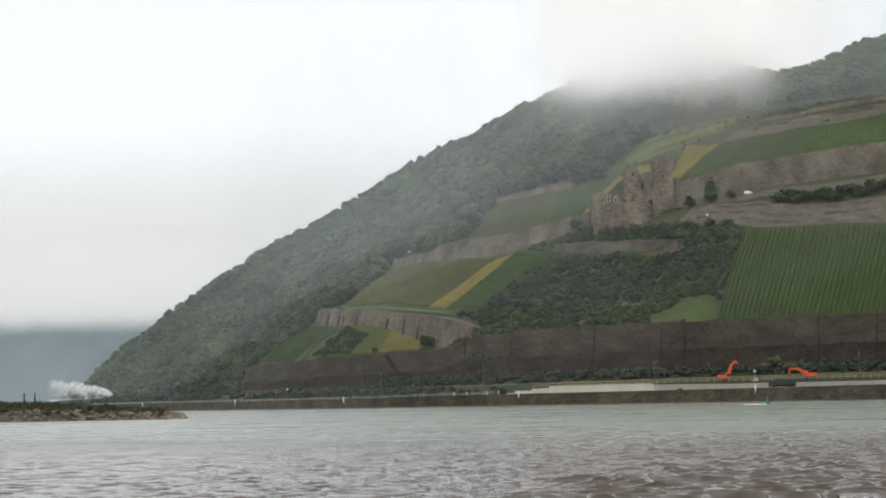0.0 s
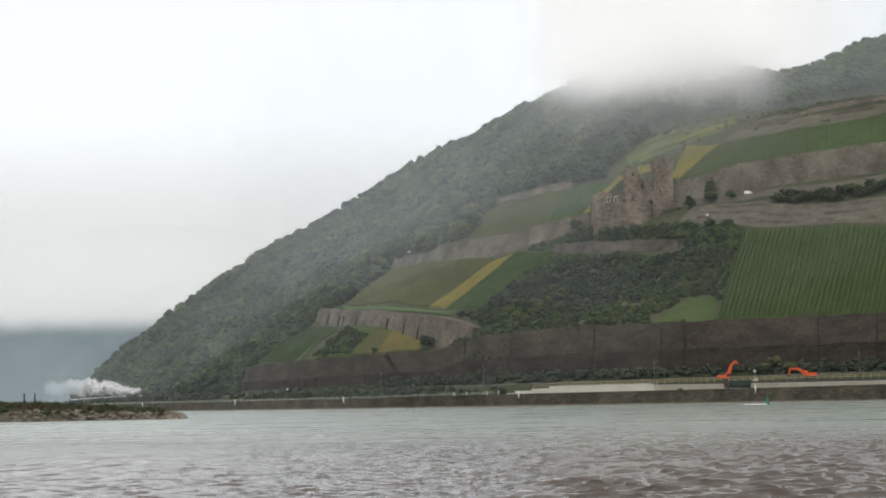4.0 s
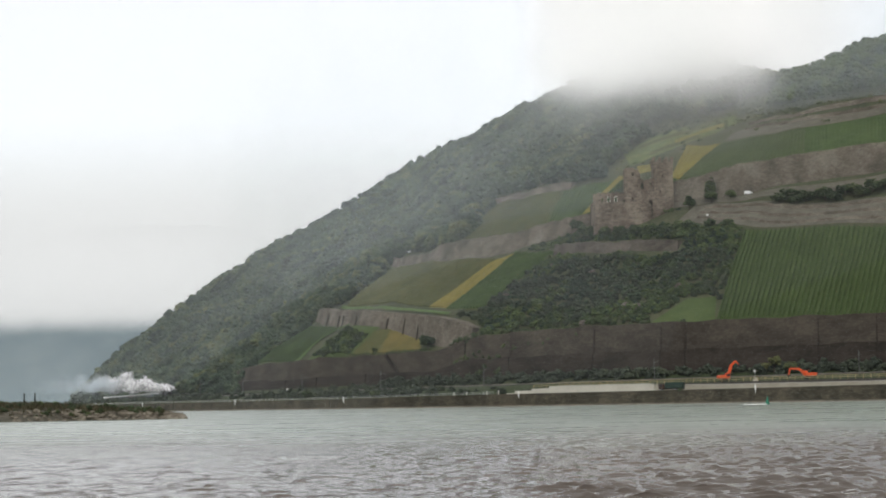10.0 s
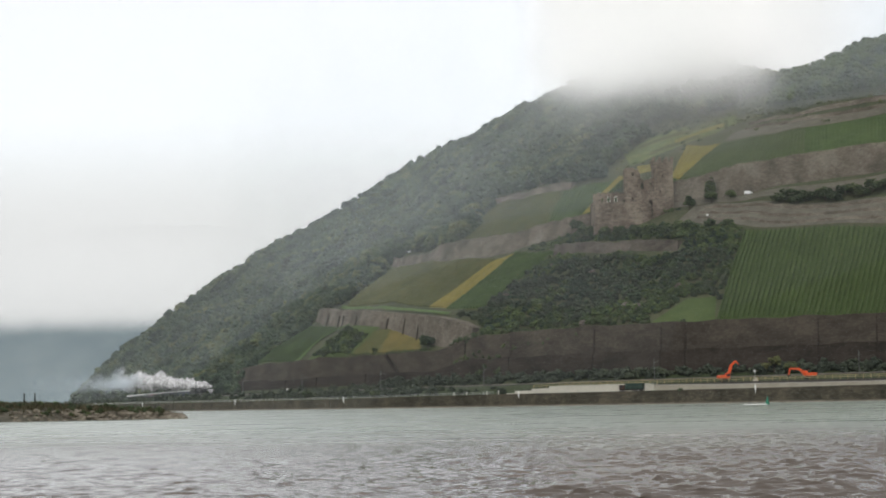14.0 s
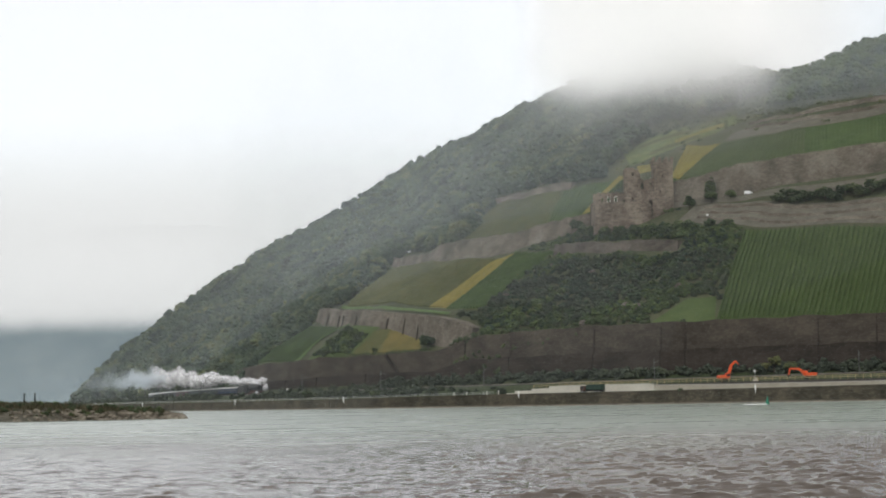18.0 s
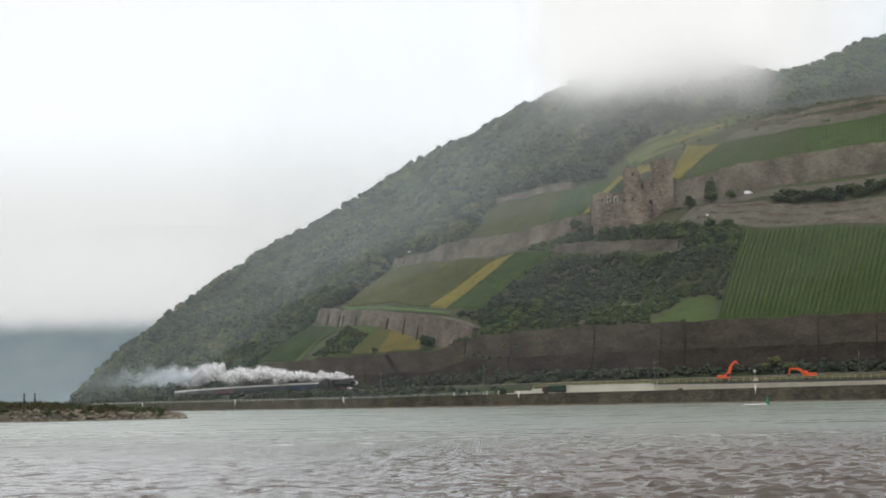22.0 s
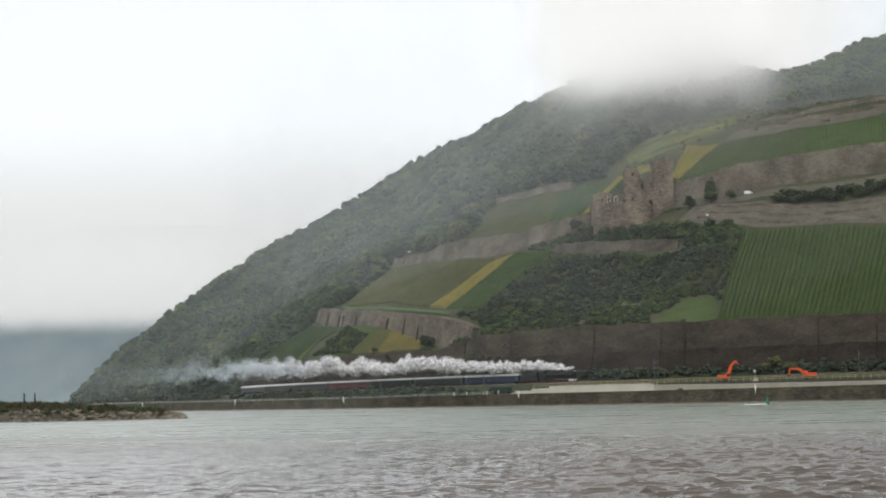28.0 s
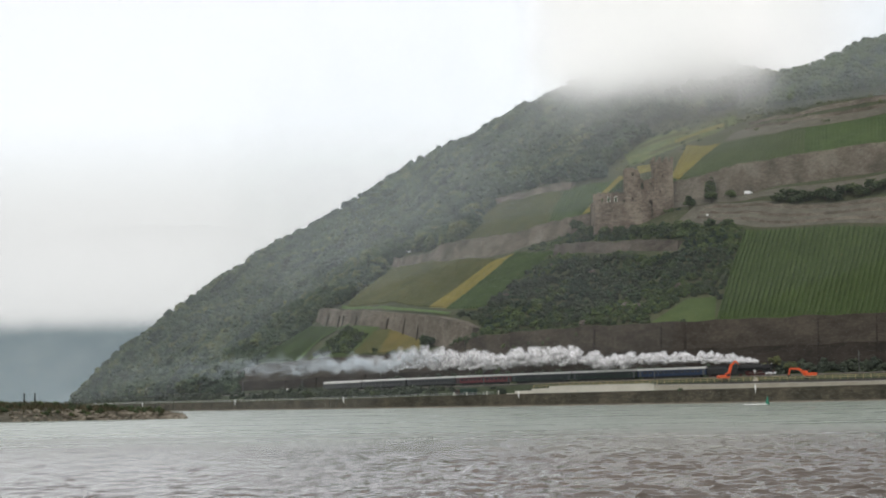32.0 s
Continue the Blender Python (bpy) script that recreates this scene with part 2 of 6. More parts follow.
def tube(a, b, r0, r1=None, seg=10, bm=None):
    """A tapered round bar from a to b."""
    bm = bm or bmesh.new()
    a, b = Vector(a), Vector(b)
    r1 = r0 if r1 is None else r1
    m = Matrix.Translation((a + b) / 2) @ (b - a).to_track_quat("Z", "Y").to_matrix().to_4x4()
    bmesh.ops.create_cone(bm, cap_ends=True, segments=seg, radius1=r0, radius2=r1, depth=(b - a).length, matrix=m)
    return bm


def thing(name, label, category, m=None, group="", kind=""):
    ob = new(name)
    if m is not None:
        ob.matrix_basis = m
    return tagged(ob, label, category, group, kind)


def place(s, d, z=None, turn=0.0):
    """A pose on the ground at s, d; x runs along the railway."""
    x, y = plan(s, d)
    h = float(np.interp(s, S_AXIS, H_AXIS))
    return Matrix.Translation((float(x), float(y), float(ground(s, d)) if z is None else z)) @ Matrix.Rotation(h + radians(turn), 4, "Z")
# ---------------------------------------------------------------- ground, river, distance
def grid_sheet(name, s_list, d_list, lift, mat, zfun=ground, wave=0.0):
    S, D = np.meshgrid(np.asarray(s_list, float), np.asarray(d_list, float))
    X, Y = plan(S, D)
    Z = zfun(S, D) + lift
    if wave:
        Z = Z + wave * rough(X, Y, 2.3)
    n, m = S.shape
    v = np.stack([X, Y, Z], -1).reshape(-1, 3)
    i = np.arange(n * m).reshape(n, m)
    a, b, c, e = i[:-1, :-1].ravel(), i[:-1, 1:].ravel(), i[1:, 1:].ravel(), i[1:, :-1].ravel()
    tris = np.concatenate([np.stack([a, b, c], 1), np.stack([a, c, e], 1)])
    return fast_mesh(name, v, tris, mat)


def far_ground(s, d):
    """The hill and its bank near by, a river bed and low land far out."""
    return np.where(d < -SHORE - 3, -3.0, ground(s, d))


d_rows = np.concatenate([[-3200, -1500, -700, -300, -120, -60], np.arange(-50, -40, 1.0), np.arange(-40, 14, 2.0), np.arange(14, 20, 0.5), np.arange(20, 436, 4.0)])
s_rows = np.concatenate([np.arange(-700, -220, 40.0), np.arange(-220, 800, 5.0), np.arange(800, 1300, 50.0)])
tagged(new("ground", grid_sheet("ground", s_rows, d_rows, 0.0, M_GROUND, far_ground)), "steep wooded hillside falling to a riverside strip", "hillside", kind="structure")


def sheet(name, x0, x1, y0, y1, z, mat):
    return mesh_from(name, [(x0, y0, z), (x1, y0, z), (x1, y1, z), (x0, y1, z)], [(0, 1, 2, 3)], mat)


M_LOWLAND = mottled("low_land", ((0.05, 0.06, 0.035), (0.08, 0.085, 0.05)), 90, 6)
tagged(new("plain", sheet("plain", -4800, 4800, -3000, 4900, -3.4, M_LOWLAND)), "low river plain under water and fields reaching the horizon", "ground", kind="structure")


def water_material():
    """Brown tributary water near by, greener main stream farther out, its colour also paled in place of reflected sky;
    roughness grows with distance for ripples too fine to mesh.
    """
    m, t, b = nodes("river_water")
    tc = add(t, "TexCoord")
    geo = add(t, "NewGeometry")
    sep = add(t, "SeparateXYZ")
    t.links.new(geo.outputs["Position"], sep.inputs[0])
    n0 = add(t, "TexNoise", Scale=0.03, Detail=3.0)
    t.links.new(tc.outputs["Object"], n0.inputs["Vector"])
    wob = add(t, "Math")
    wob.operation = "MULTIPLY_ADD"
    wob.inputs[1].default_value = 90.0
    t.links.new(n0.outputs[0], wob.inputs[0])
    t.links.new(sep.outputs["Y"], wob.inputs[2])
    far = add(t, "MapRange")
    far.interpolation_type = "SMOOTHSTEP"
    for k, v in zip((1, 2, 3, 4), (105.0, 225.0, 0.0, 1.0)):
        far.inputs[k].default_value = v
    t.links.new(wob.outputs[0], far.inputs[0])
    # the far colour is lifted to imitate sky caught by small ripples
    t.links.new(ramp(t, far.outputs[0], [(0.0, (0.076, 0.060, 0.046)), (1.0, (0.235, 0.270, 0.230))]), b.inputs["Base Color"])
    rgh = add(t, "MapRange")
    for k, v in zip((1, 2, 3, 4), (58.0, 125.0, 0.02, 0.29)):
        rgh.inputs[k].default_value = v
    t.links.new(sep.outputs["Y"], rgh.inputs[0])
    # wind streaks: bands where the surface is more or less ruffled
    band = add(t, "VectorMath")
    band.operation = "MULTIPLY"
    band.inputs[1].default_value = (0.02, 0.11, 1.0)
    t.links.new(tc.outputs["Object"], band.inputs[0])
    n3 = add(t, "TexNoise", Scale=1.0, Detail=5.0, Roughness=0.65)
    t.links.new(band.outputs[0], n3.inputs["Vector"])
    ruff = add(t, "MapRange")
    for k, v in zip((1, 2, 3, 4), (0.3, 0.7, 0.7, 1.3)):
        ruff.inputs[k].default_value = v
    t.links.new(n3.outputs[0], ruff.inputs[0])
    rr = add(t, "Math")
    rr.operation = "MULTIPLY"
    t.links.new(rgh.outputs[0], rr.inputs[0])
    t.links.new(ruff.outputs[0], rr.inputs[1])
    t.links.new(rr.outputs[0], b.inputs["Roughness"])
    b.inputs["IOR"].default_value = 1.42
    sc = add(t, "VectorMath")
    sc.operation = "MULTIPLY"
    sc.inputs[1].default_value = (0.45, 1.0, 1.0)
    t.links.new(tc.outputs["Object"], sc.inputs[0])
    prev = None
    for size, dist, strength in ((0.30, 0.0030, 1.0), (0.12, 0.0010, 1.0)):
        nz = add(t, "TexNoise", Scale=1.0 / size, Detail=2.0, Roughness=0.5, Distortion=0.5)
        t.links.new(sc.outputs[0], nz.inputs["Vector"])
        bp = add(t, "Bump", Strength=strength, Distance=dist)
        t.links.new(nz.outputs[0], bp.inputs["Height"])
        if prev:
            t.links.new(prev.outputs[0], bp.inputs["Normal"])
        prev = bp
    t.links.new(prev.outputs[0], b.inputs["Normal"])
    return m


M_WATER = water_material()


def water_mesh():
    """Choppy river: short-crested ripples near by, in gusts and lanes; longer wavelets farther out."""
    rg = np.random.default_rng(8)
    y = [-80.0, -40.0, -10.0, 10.0, 25.0, 38.0]
    while y[-1] < 900:
        y.append(y[-1] * (1 + float(np.interp(y[-1], [38, 75, 300, 900], [0.0013, 0.0015, 0.0030, 0.007]))))
    y = np.array(y + [1200.0, 1700.0, 3000.0])
    u = np.concatenate([[-3.0, -1.6, -0.8, -0.45], np.linspace(-0.305, 0.305, 720), [0.45, 0.8, 1.6, 3.0]])
    U, Y = np.meshgrid(u, y)
    X = U * (np.maximum(Y, 12) + 9)
    Z, DX, DY = np.zeros_like(X), np.zeros_like(X), np.zeros_like(X)
    cell = np.interp(Y, [50, 300, 900], [0.0016, 0.0028, 0.006]) * Y
    # ruffled water to the east and close by, calm lanes with single flurries to the west
    lane = 0.75 * rough(X, Y * 0.45, 4.0, 0.4) + 0.6 * rough(X, Y * 0.7, 19, 2.0)
    bias = 1.0 * np.tanh((X - 1.0) / 6.0) * (1 - ease(75, 190, Y)) + 0.3 * ease(62, 46, Y)
    fleck = ease(0.45, 1.0, 0.7 * rough(X, Y * 0.16, 0.62, 1.1) + 0.6 * rough(X, Y * 0.2, 1.7, 4.0))
    gust = 0.50 + 0.90 * ease(-0.4, 1.2, 0.6 * lane + bias) + 0.62 * fleck * ease(-1.6, 0.2, lane + bias)
    for k in range(84):
        lam = 0.36 * (1.2 / 0.36) ** (k / 83.0)
        th = rg.normal() * 0.34 + 1.57
        amp = 0.0058 * lam * np.clip((lam - 2.0 * cell) / lam, 0, 1) ** 0.5
        ph = (X * math.cos(th) + Y * math.sin(th)) * 6.283 / lam + rg.uniform(0, 6.28)
        c = amp * np.cos(ph)
        Z += amp * np.sin(ph)
        DX += c * math.cos(th)
        DY += c * math.sin(th)
    for k in range(28):
        lam = 1.2 * (3.2 / 1.2) ** (k / 27.0)
        th = rg.normal() * 0.42 + 1.57
        amp = 0.0024 * lam * np.clip((lam - 2.4 * cell) / lam, 0, 1) ** 0.5 * (0.25 + 0.75 * ease(60, 120, Y))
        ph = (X * math.cos(th) + Y * math.sin(th)) * 6.283 / lam + rg.uniform(0, 6.28)
        c = amp * np.cos(ph)
        Z += amp * np.sin(ph)
        DX += c * math.cos(th)
        DY += c * math.sin(th)
    swell = gust * np.interp(Y, [44, 70, 110, 170, 260, 420, 900], [1.15, 1.1, 1.0, 0.8, 0.5, 0.35, 0.0])
    swell[:6] = 0
    Z = Z * swell + 0.18 * np.maximum(0, Z) * swell
    X, Y = X + DX * swell, Y + DY * swell
    n, k = X.shape
    i = np.arange(n * k).reshape(n, k)
    a, b, c, e = i[:-1, :-1].ravel(), i[:-1, 1:].ravel(), i[1:, 1:].ravel(), i[1:, :-1].ravel()
    return fast_mesh("water", np.stack([X, Y, Z], -1).reshape(-1, 3), np.concatenate([np.stack([a, b, c], 1), np.stack([a, c, e], 1)]), M_WATER)


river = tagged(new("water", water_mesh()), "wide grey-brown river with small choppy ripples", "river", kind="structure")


# far side of the valley: a wooded ridge whose top is lost in cloud, the haze of distance painted into its colour
def far_ridge():
    m, t, b = nodes("far_wood_haze_tint")
    geo = add(t, "NewGeometry")
    nz = add(t, "TexNoise", Scale=1 / 60.0, Detail=6.0, Roughness=0.7)
    t.links.new(geo.outputs["Position"], nz.inputs["Vector"])
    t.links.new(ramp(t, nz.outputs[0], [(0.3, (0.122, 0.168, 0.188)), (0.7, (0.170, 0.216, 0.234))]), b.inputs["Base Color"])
    b.inputs["Roughness"].default_value = 1.0
    b.inputs["Specular IOR Level"].default_value = 0.0
    xs = np.arange(-2300, 700, 30.0)
    rows = np.arange(0, 25)
    X, R = np.meshgrid(xs, rows)
    top = 330 + 40 * np.sin(X / 420 + 1) + 22 * np.sin(X / 130)
    prof = np.sin(np.clip(R / 20, 0, 1) * math.pi / 2) ** 1.15
    Z = -3 + top * prof + 7 * rough(X, R * 40, 60) * (R > 0)
    Y = 2250 + R * 34 + 60 * np.sin(X / 300)
    n, k = X.shape
    v = np.stack([X, Y, Z], -1).reshape(-1, 3)
    i = np.arange(n * k).reshape(n, k)
    a, b2, c, e = i[:-1, :-1].ravel(), i[:-1, 1:].ravel(), i[1:, 1:].ravel(), i[1:, :-1].ravel()
    tris = np.concatenate([np.stack([a, b2, c], 1), np.stack([a, c, e], 1)])
    return fast_mesh("far_ridge", v, tris, m)


tagged(new("backdrop", far_ridge()), "wooded ridge far down the valley, haze painted in as blue-grey", "distant hills", kind="structure")


# ---------------------------------------------------------------- low cloud and haze
def cloud_material(name, z0, z1, z2, z3, x0, x1, x2, x3, most, glow, dim=(0, 1, 1.0), tint=(0.955, 0.965, 0.96), stir=55.0, tilt=0.0):
    """Cloud that thickens between heights z0 and z1 and thins again towards z3, and fades at both ends along x. It
    emits in place of scattered skylight.
    """
    m, t, b = nodes(name)
    t.nodes.remove(b)
    geo = add(t, "NewGeometry")
    sep = add(t, "SeparateXYZ")
    nz = add(t, "TexNoise", Scale=1 / 70.0, Detail=5.0, Roughness=0.55)
    t.links.new(geo.outputs["Position"], nz.inputs["Vector"])
    t.links.new(geo.outputs["Position"], sep.inputs[0])
    zz = add(t, "Math")
    zz.operation = "MULTIPLY_ADD"
    zz.inputs[1].default_value = stir
    t.links.new(nz.outputs[0], zz.inputs[0])
    off = add(t, "Math")
    off.operation = "SUBTRACT"
    off.inputs[1].default_value = stir / 2
    # the cloud's base rises by tilt metres for each metre northwards
    up = add(t, "Math")
    up.operation = "MULTIPLY_ADD"
    up.inputs[1].default_value = -tilt
    t.links.new(sep.outputs["Y"], up.inputs[0])
    t.links.new(sep.outputs["Z"], up.inputs[2])
    lower = add(t, "Math")
    lower.operation = "ADD"
    lower.inputs[1].default_value = 780.0 * tilt
    t.links.new(up.outputs[0], lower.inputs[0])
    t.links.new(lower.outputs[0], off.inputs[0])
    t.links.new(off.outputs[0], zz.inputs[2])

    def band(src, a, c, lo, hi):
        r = add(t, "MapRange")
        r.interpolation_type = "SMOOTHSTEP"
        for k, v in zip((1, 2, 3, 4), (a, c, lo, hi)):
            r.inputs[k].default_value = v
        t.links.new(src, r.inputs[0])
        return r.outputs[0]

    alpha = band(zz.outputs[0], z0, z1, 0, most)
    for other in (band(sep.outputs["Z"], z2, z3, 1, 0), band(sep.outputs["X"], x0, x1, 0, 1), band(sep.outputs["X"], x2, x3, 1, 0)):
        mu = add(t, "Math")
        mu.operation = "MULTIPLY"
        t.links.new(alpha, mu.inputs[0])
        t.links.new(other, mu.inputs[1])
        alpha = mu.outputs[0]
    tr = add(t, "BsdfTransparent")
    em = add(t, "Emission", Color=(*tint, 1))
    # this glow imitates skylight in the cloud, weaker low down for its grey underside
    t.links.new(band(sep.outputs["Z"], dim[0], dim[1], glow * dim[2], glow), em.inputs["Strength"])
    mix = add(t, "MixShader")
    t.links.new(alpha, mix.inputs[0])
    t.links.new(tr.outputs[0], mix.inputs[1])
    t.links.new(em.outputs[0], mix.inputs[2])
    t.links.new(mix.outputs[0], t.nodes["Material Output"].inputs[0])
    return m


def curtain(name, s_list, d, z0, z1, mat, parent, bulge=6.0):
    n = len(s_list)
    v, f = [], []
    for k in range(9):
        z = z0 + (z1 - z0) * k / 8
        for s in s_list:
            x, y = plan(s, d + bulge * math.sin(s / 37.0 + k))
            v.append((x, y, z))
    for k in range(8):
        for j in range(n - 1):
            f.append((k * n + j, k * n + j + 1, (k + 1) * n + j + 1, (k + 1) * n + j))
    ob = new(name, mesh_from(name, v, f, mat, True))
    ob.parent = parent
    ob.visible_shadow = False
    return ob


cloud = thing("low_cloud", "low grey-white cloud lying on the hilltop", "cloud", kind="structure")
MIST_GLOW = (0.90, 0.935, 0.92)
PALE = (0.96, 0.965, 0.955)
veils = [(d, z, 190, a * 0.85, 25, 120, 100, 180, MIST_GLOW, 0.64, 55.0, 0.0) for d, z, a in ((112, 60, 0.12), (134, 80, 0.16), (156, 100, 0.22), (178, 115, 0.30), (196, 125, 0.34))]
for d in (174, 182, 190, 198, 206, 214, 222, 230, 240, 254, 268, 282, 296, 310, 322):
    away = 890 + (d - 208) * 1.75
    veils.append((d, 145, 182, 0.30 if d < 235 else 0.40, 0.050 * away, 0.120 * away, 148 if d < 250 else 185, 170 if d < 250 else 238, PALE, 0.70, 24.0, 0.196))
for d, z0, z1, most, x0, x1, x2, x3, tint, dim, stir, tilt in veils:
    curtain("veil", np.arange(-200, 700, 20.0), d, 60, 400,
            cloud_material("hill_cloud", z0, z1, 250, 390, x0, x1, x2, x3, most, 0.995, (146, 182, dim), tint, stir, tilt), cloud)
far_cloud = thing("far_cloud", "cloud base over the far ridge", "cloud", kind="structure")
for y, z0 in ((2150, 98), (2210, 102)):
    me = mesh_from("veil", [(-2600, y, 40), (900, y, 40), (900, y, 520), (-2600, y, 520)], [(0, 1, 2, 3)],
                   cloud_material("valley_cloud", z0, z0 + 44, 200, 420, -2700, -2600, 800, 900, 0.985, 0.86, (60, 190, 0.80), (0.93, 0.955, 0.96), 14.0))
    ob = new("veil", me)
    ob.parent = far_cloud
    ob.visible_shadow = False


def haze_material(name, alpha, x0=9000.0, x1=9900.0, low=90.0, high=290.0, w0=-9900.0, w1=-9000.0):
    m, t, b = nodes(name)
    t.nodes.remove(b)
    geo = add(t, "NewGeometry")
    nz = add(t, "TexNoise", Scale=1 / 90.0, Detail=3.0)
    t.links.new(geo.outputs["Position"], nz.inputs["Vector"])
    mu = add(t, "Math")
    mu.operation = "MULTIPLY"
    t.links.new(nz.outputs[0], mu.inputs[0])
    sep = add(t, "SeparateXYZ")
    t.links.new(geo.outputs["Position"], sep.inputs[0])
    fade = add(t, "MapRange")
    fade.interpolation_type = "SMOOTHSTEP"
    for k, v in zip((1, 2, 3, 4), (low, high, alpha * 2, 0.0)):
        fade.inputs[k].default_value = v
    t.links.new(sep.outputs["Z"], fade.inputs[0])
    side = add(t, "MapRange")
    side.interpolation_type = "SMOOTHSTEP"
    for k, v in zip((1, 2, 3, 4), (x0, x1, 1.0, 0.0)):
        side.inputs[k].default_value = v
    t.links.new(sep.outputs["X"], side.inputs[0])
    west_side = add(t, "MapRange")
    west_side.interpolation_type = "SMOOTHSTEP"
    for k, v in zip((1, 2, 3, 4), (w0, w1, 0.0, 1.0)):
        west_side.inputs[k].default_value = v
    t.links.new(sep.outputs["X"], west_side.inputs[0])
    side_2 = add(t, "Math")
    side_2.operation = "MULTIPLY"
    t.links.new(side.outputs[0], side_2.inputs[0])
    t.links.new(west_side.outputs[0], side_2.inputs[1])
    both_ways = add(t, "Math")
    both_ways.operation = "MULTIPLY"
    t.links.new(fade.outputs[0], both_ways.inputs[0])
    t.links.new(side_2.outputs[0], both_ways.inputs[1])
    t.links.new(both_ways.outputs[0], mu.inputs[1])
    tr = add(t, "BsdfTransparent")
    di = add(t, "BsdfDiffuse", Color=(0.80, 0.87, 0.90, 1))
    tl = add(t, "BsdfTranslucent", Color=(0.80, 0.87, 0.90, 1))
    both = add(t, "MixShader", Fac=0.5)
    mix = add(t, "MixShader")
    t.links.new(di.outputs[0], both.inputs[1])
    t.links.new(tl.outputs[0], both.inputs[2])
    t.links.new(mu.outputs[0], mix.inputs[0])
    t.links.new(tr.outputs[0], mix.inputs[1])
    t.links.new(both.outputs[0], mix.inputs[2])
    t.links.new(mix.outputs[0], t.nodes["Material Output"].inputs[0])
    return m


haze = thing("valley_haze", "thin damp haze hanging over the far bank", "haze", kind="structure")
for y, alpha in ((470, 0.012), (590, 0.02), (720, 0.02), (880, 0.05), (1060, 0.06), (1500, 0.11)):
    w = y * 0.45
    me = mesh_from("veil", [(-w, y, -1), (w, y, -1), (w, y, 330), (-w, y, 330)], [(0, 1, 2, 3)], haze_material("haze", alpha, low=90 if y < 900 else 20, high=290 if y < 900 else 115))
    ob = new("veil", me)
    ob.parent = haze
    ob.visible_shadow = False
for d, end, x0, x1, thick in ((34, 700, 10, 110, 0.04), (75, 700, 10, 105, 0.075), (110, 700, 30, 130, 0.08)):
    curtain("veil", np.arange(-200, end, 20.0), d, 2, 330, haze_material("haze", thick, x0, x1, w0=-215, w1=-90), haze)
curtain("veil", np.arange(560, 760, 20.0), 186, 2, 330, haze_material("ridge_haze", 0.20, low=300.0, high=400.0, w0=120, w1=185), haze)
scene.cycles.transparent_max_bounces = 420
# ---------------------------------------------------------------- terraces: retaining walls and fields
NO_TREES = []


def retaining(name, label, bottom, top, mat, step=4.0, cap=0.35, ends=None):
    """A battered retaining wall. bottom, top: [(s, d)] of its foot and of the ground behind its crown."""
    b, t = np.array(bottom, float), np.array(top, float)
    s0, s1 = ends or (max(b[0, 0], t[0, 0]), min(b[-1, 0], t[-1, 0]))
    ss = np.arange(s0, s1 + 0.1, step)
    v, f = [], []
    for s in ss:
        d0, d1 = float(np.interp(s, b[:, 0], b[:, 1])), float(np.interp(s, t[:, 0], t[:, 1]))
        z0, z1 = float(ground(s, d0)), float(ground(s, d1)) + cap
        lean = min(2.2, 0.25 * (d1 - d0))
        jig = 0.25 * math.sin(s * 0.9) + 0.18 * math.sin(s * 2.3)
        for d, z in ((d0 - 0.2, z0 - 1.5), (d0 + lean, z1 + jig), (d0 + lean + 0.7, z1 + jig), (d1 + 1.5, z1 - 0.25), (d1 + 1.5, z0 - 1.5)):
            x, y = plan(s, d)
            v.append((float(x), float(y), z))
    n = 5
    for j in range(len(ss) - 1):
        for k in range(n):
            a, c = j * n + k, j * n + (k + 1) % n
            f.append((a, c, c + n, a + n))
    f.append((4, 3, 2, 1, 0))
    f.append(tuple(range(len(v) - 5, len(v))))
    NO_TREES.append(("band", b, t, s0, s1))
    return tagged(new(name, mesh_from(name, v, f, mat)), label, "retaining wall", kind="structure")


def quad_at(q, u, w):
    """s, d inside a field given by its corners (foot start, foot end, head end, head start)."""
    (a, b, c, e) = [np.array(p, float) for p in q]
    return (a * (1 - u) + b * u) * (1 - w) + (e * (1 - u) + c * u) * w


def field(name, label, quads, mat, lift=0.25, kind="structure", category="field", clear=True):
    v, f = [], []
    for q in quads:
        base = len(v)
        n, m = 14, 10
        for i in range(n + 1):
            for j in range(m + 1):
                s, d = quad_at(q, i / n, j / m)
                x, y = plan(s, d)
                v.append((float(x), float(y), float(ground(s, d)) + lift))
        for i in range(n):
            for j in range(m):
                a = base + i * (m + 1) + j
                f.append((a, a + m + 1, a + m + 2, a + 1))
        if clear:
            NO_TREES.append(("quad", q))
    return tagged(new(name, mesh_from(name, v, f, mat, True)), label, category, kind=kind)


VINE_RND = random.Random(21)


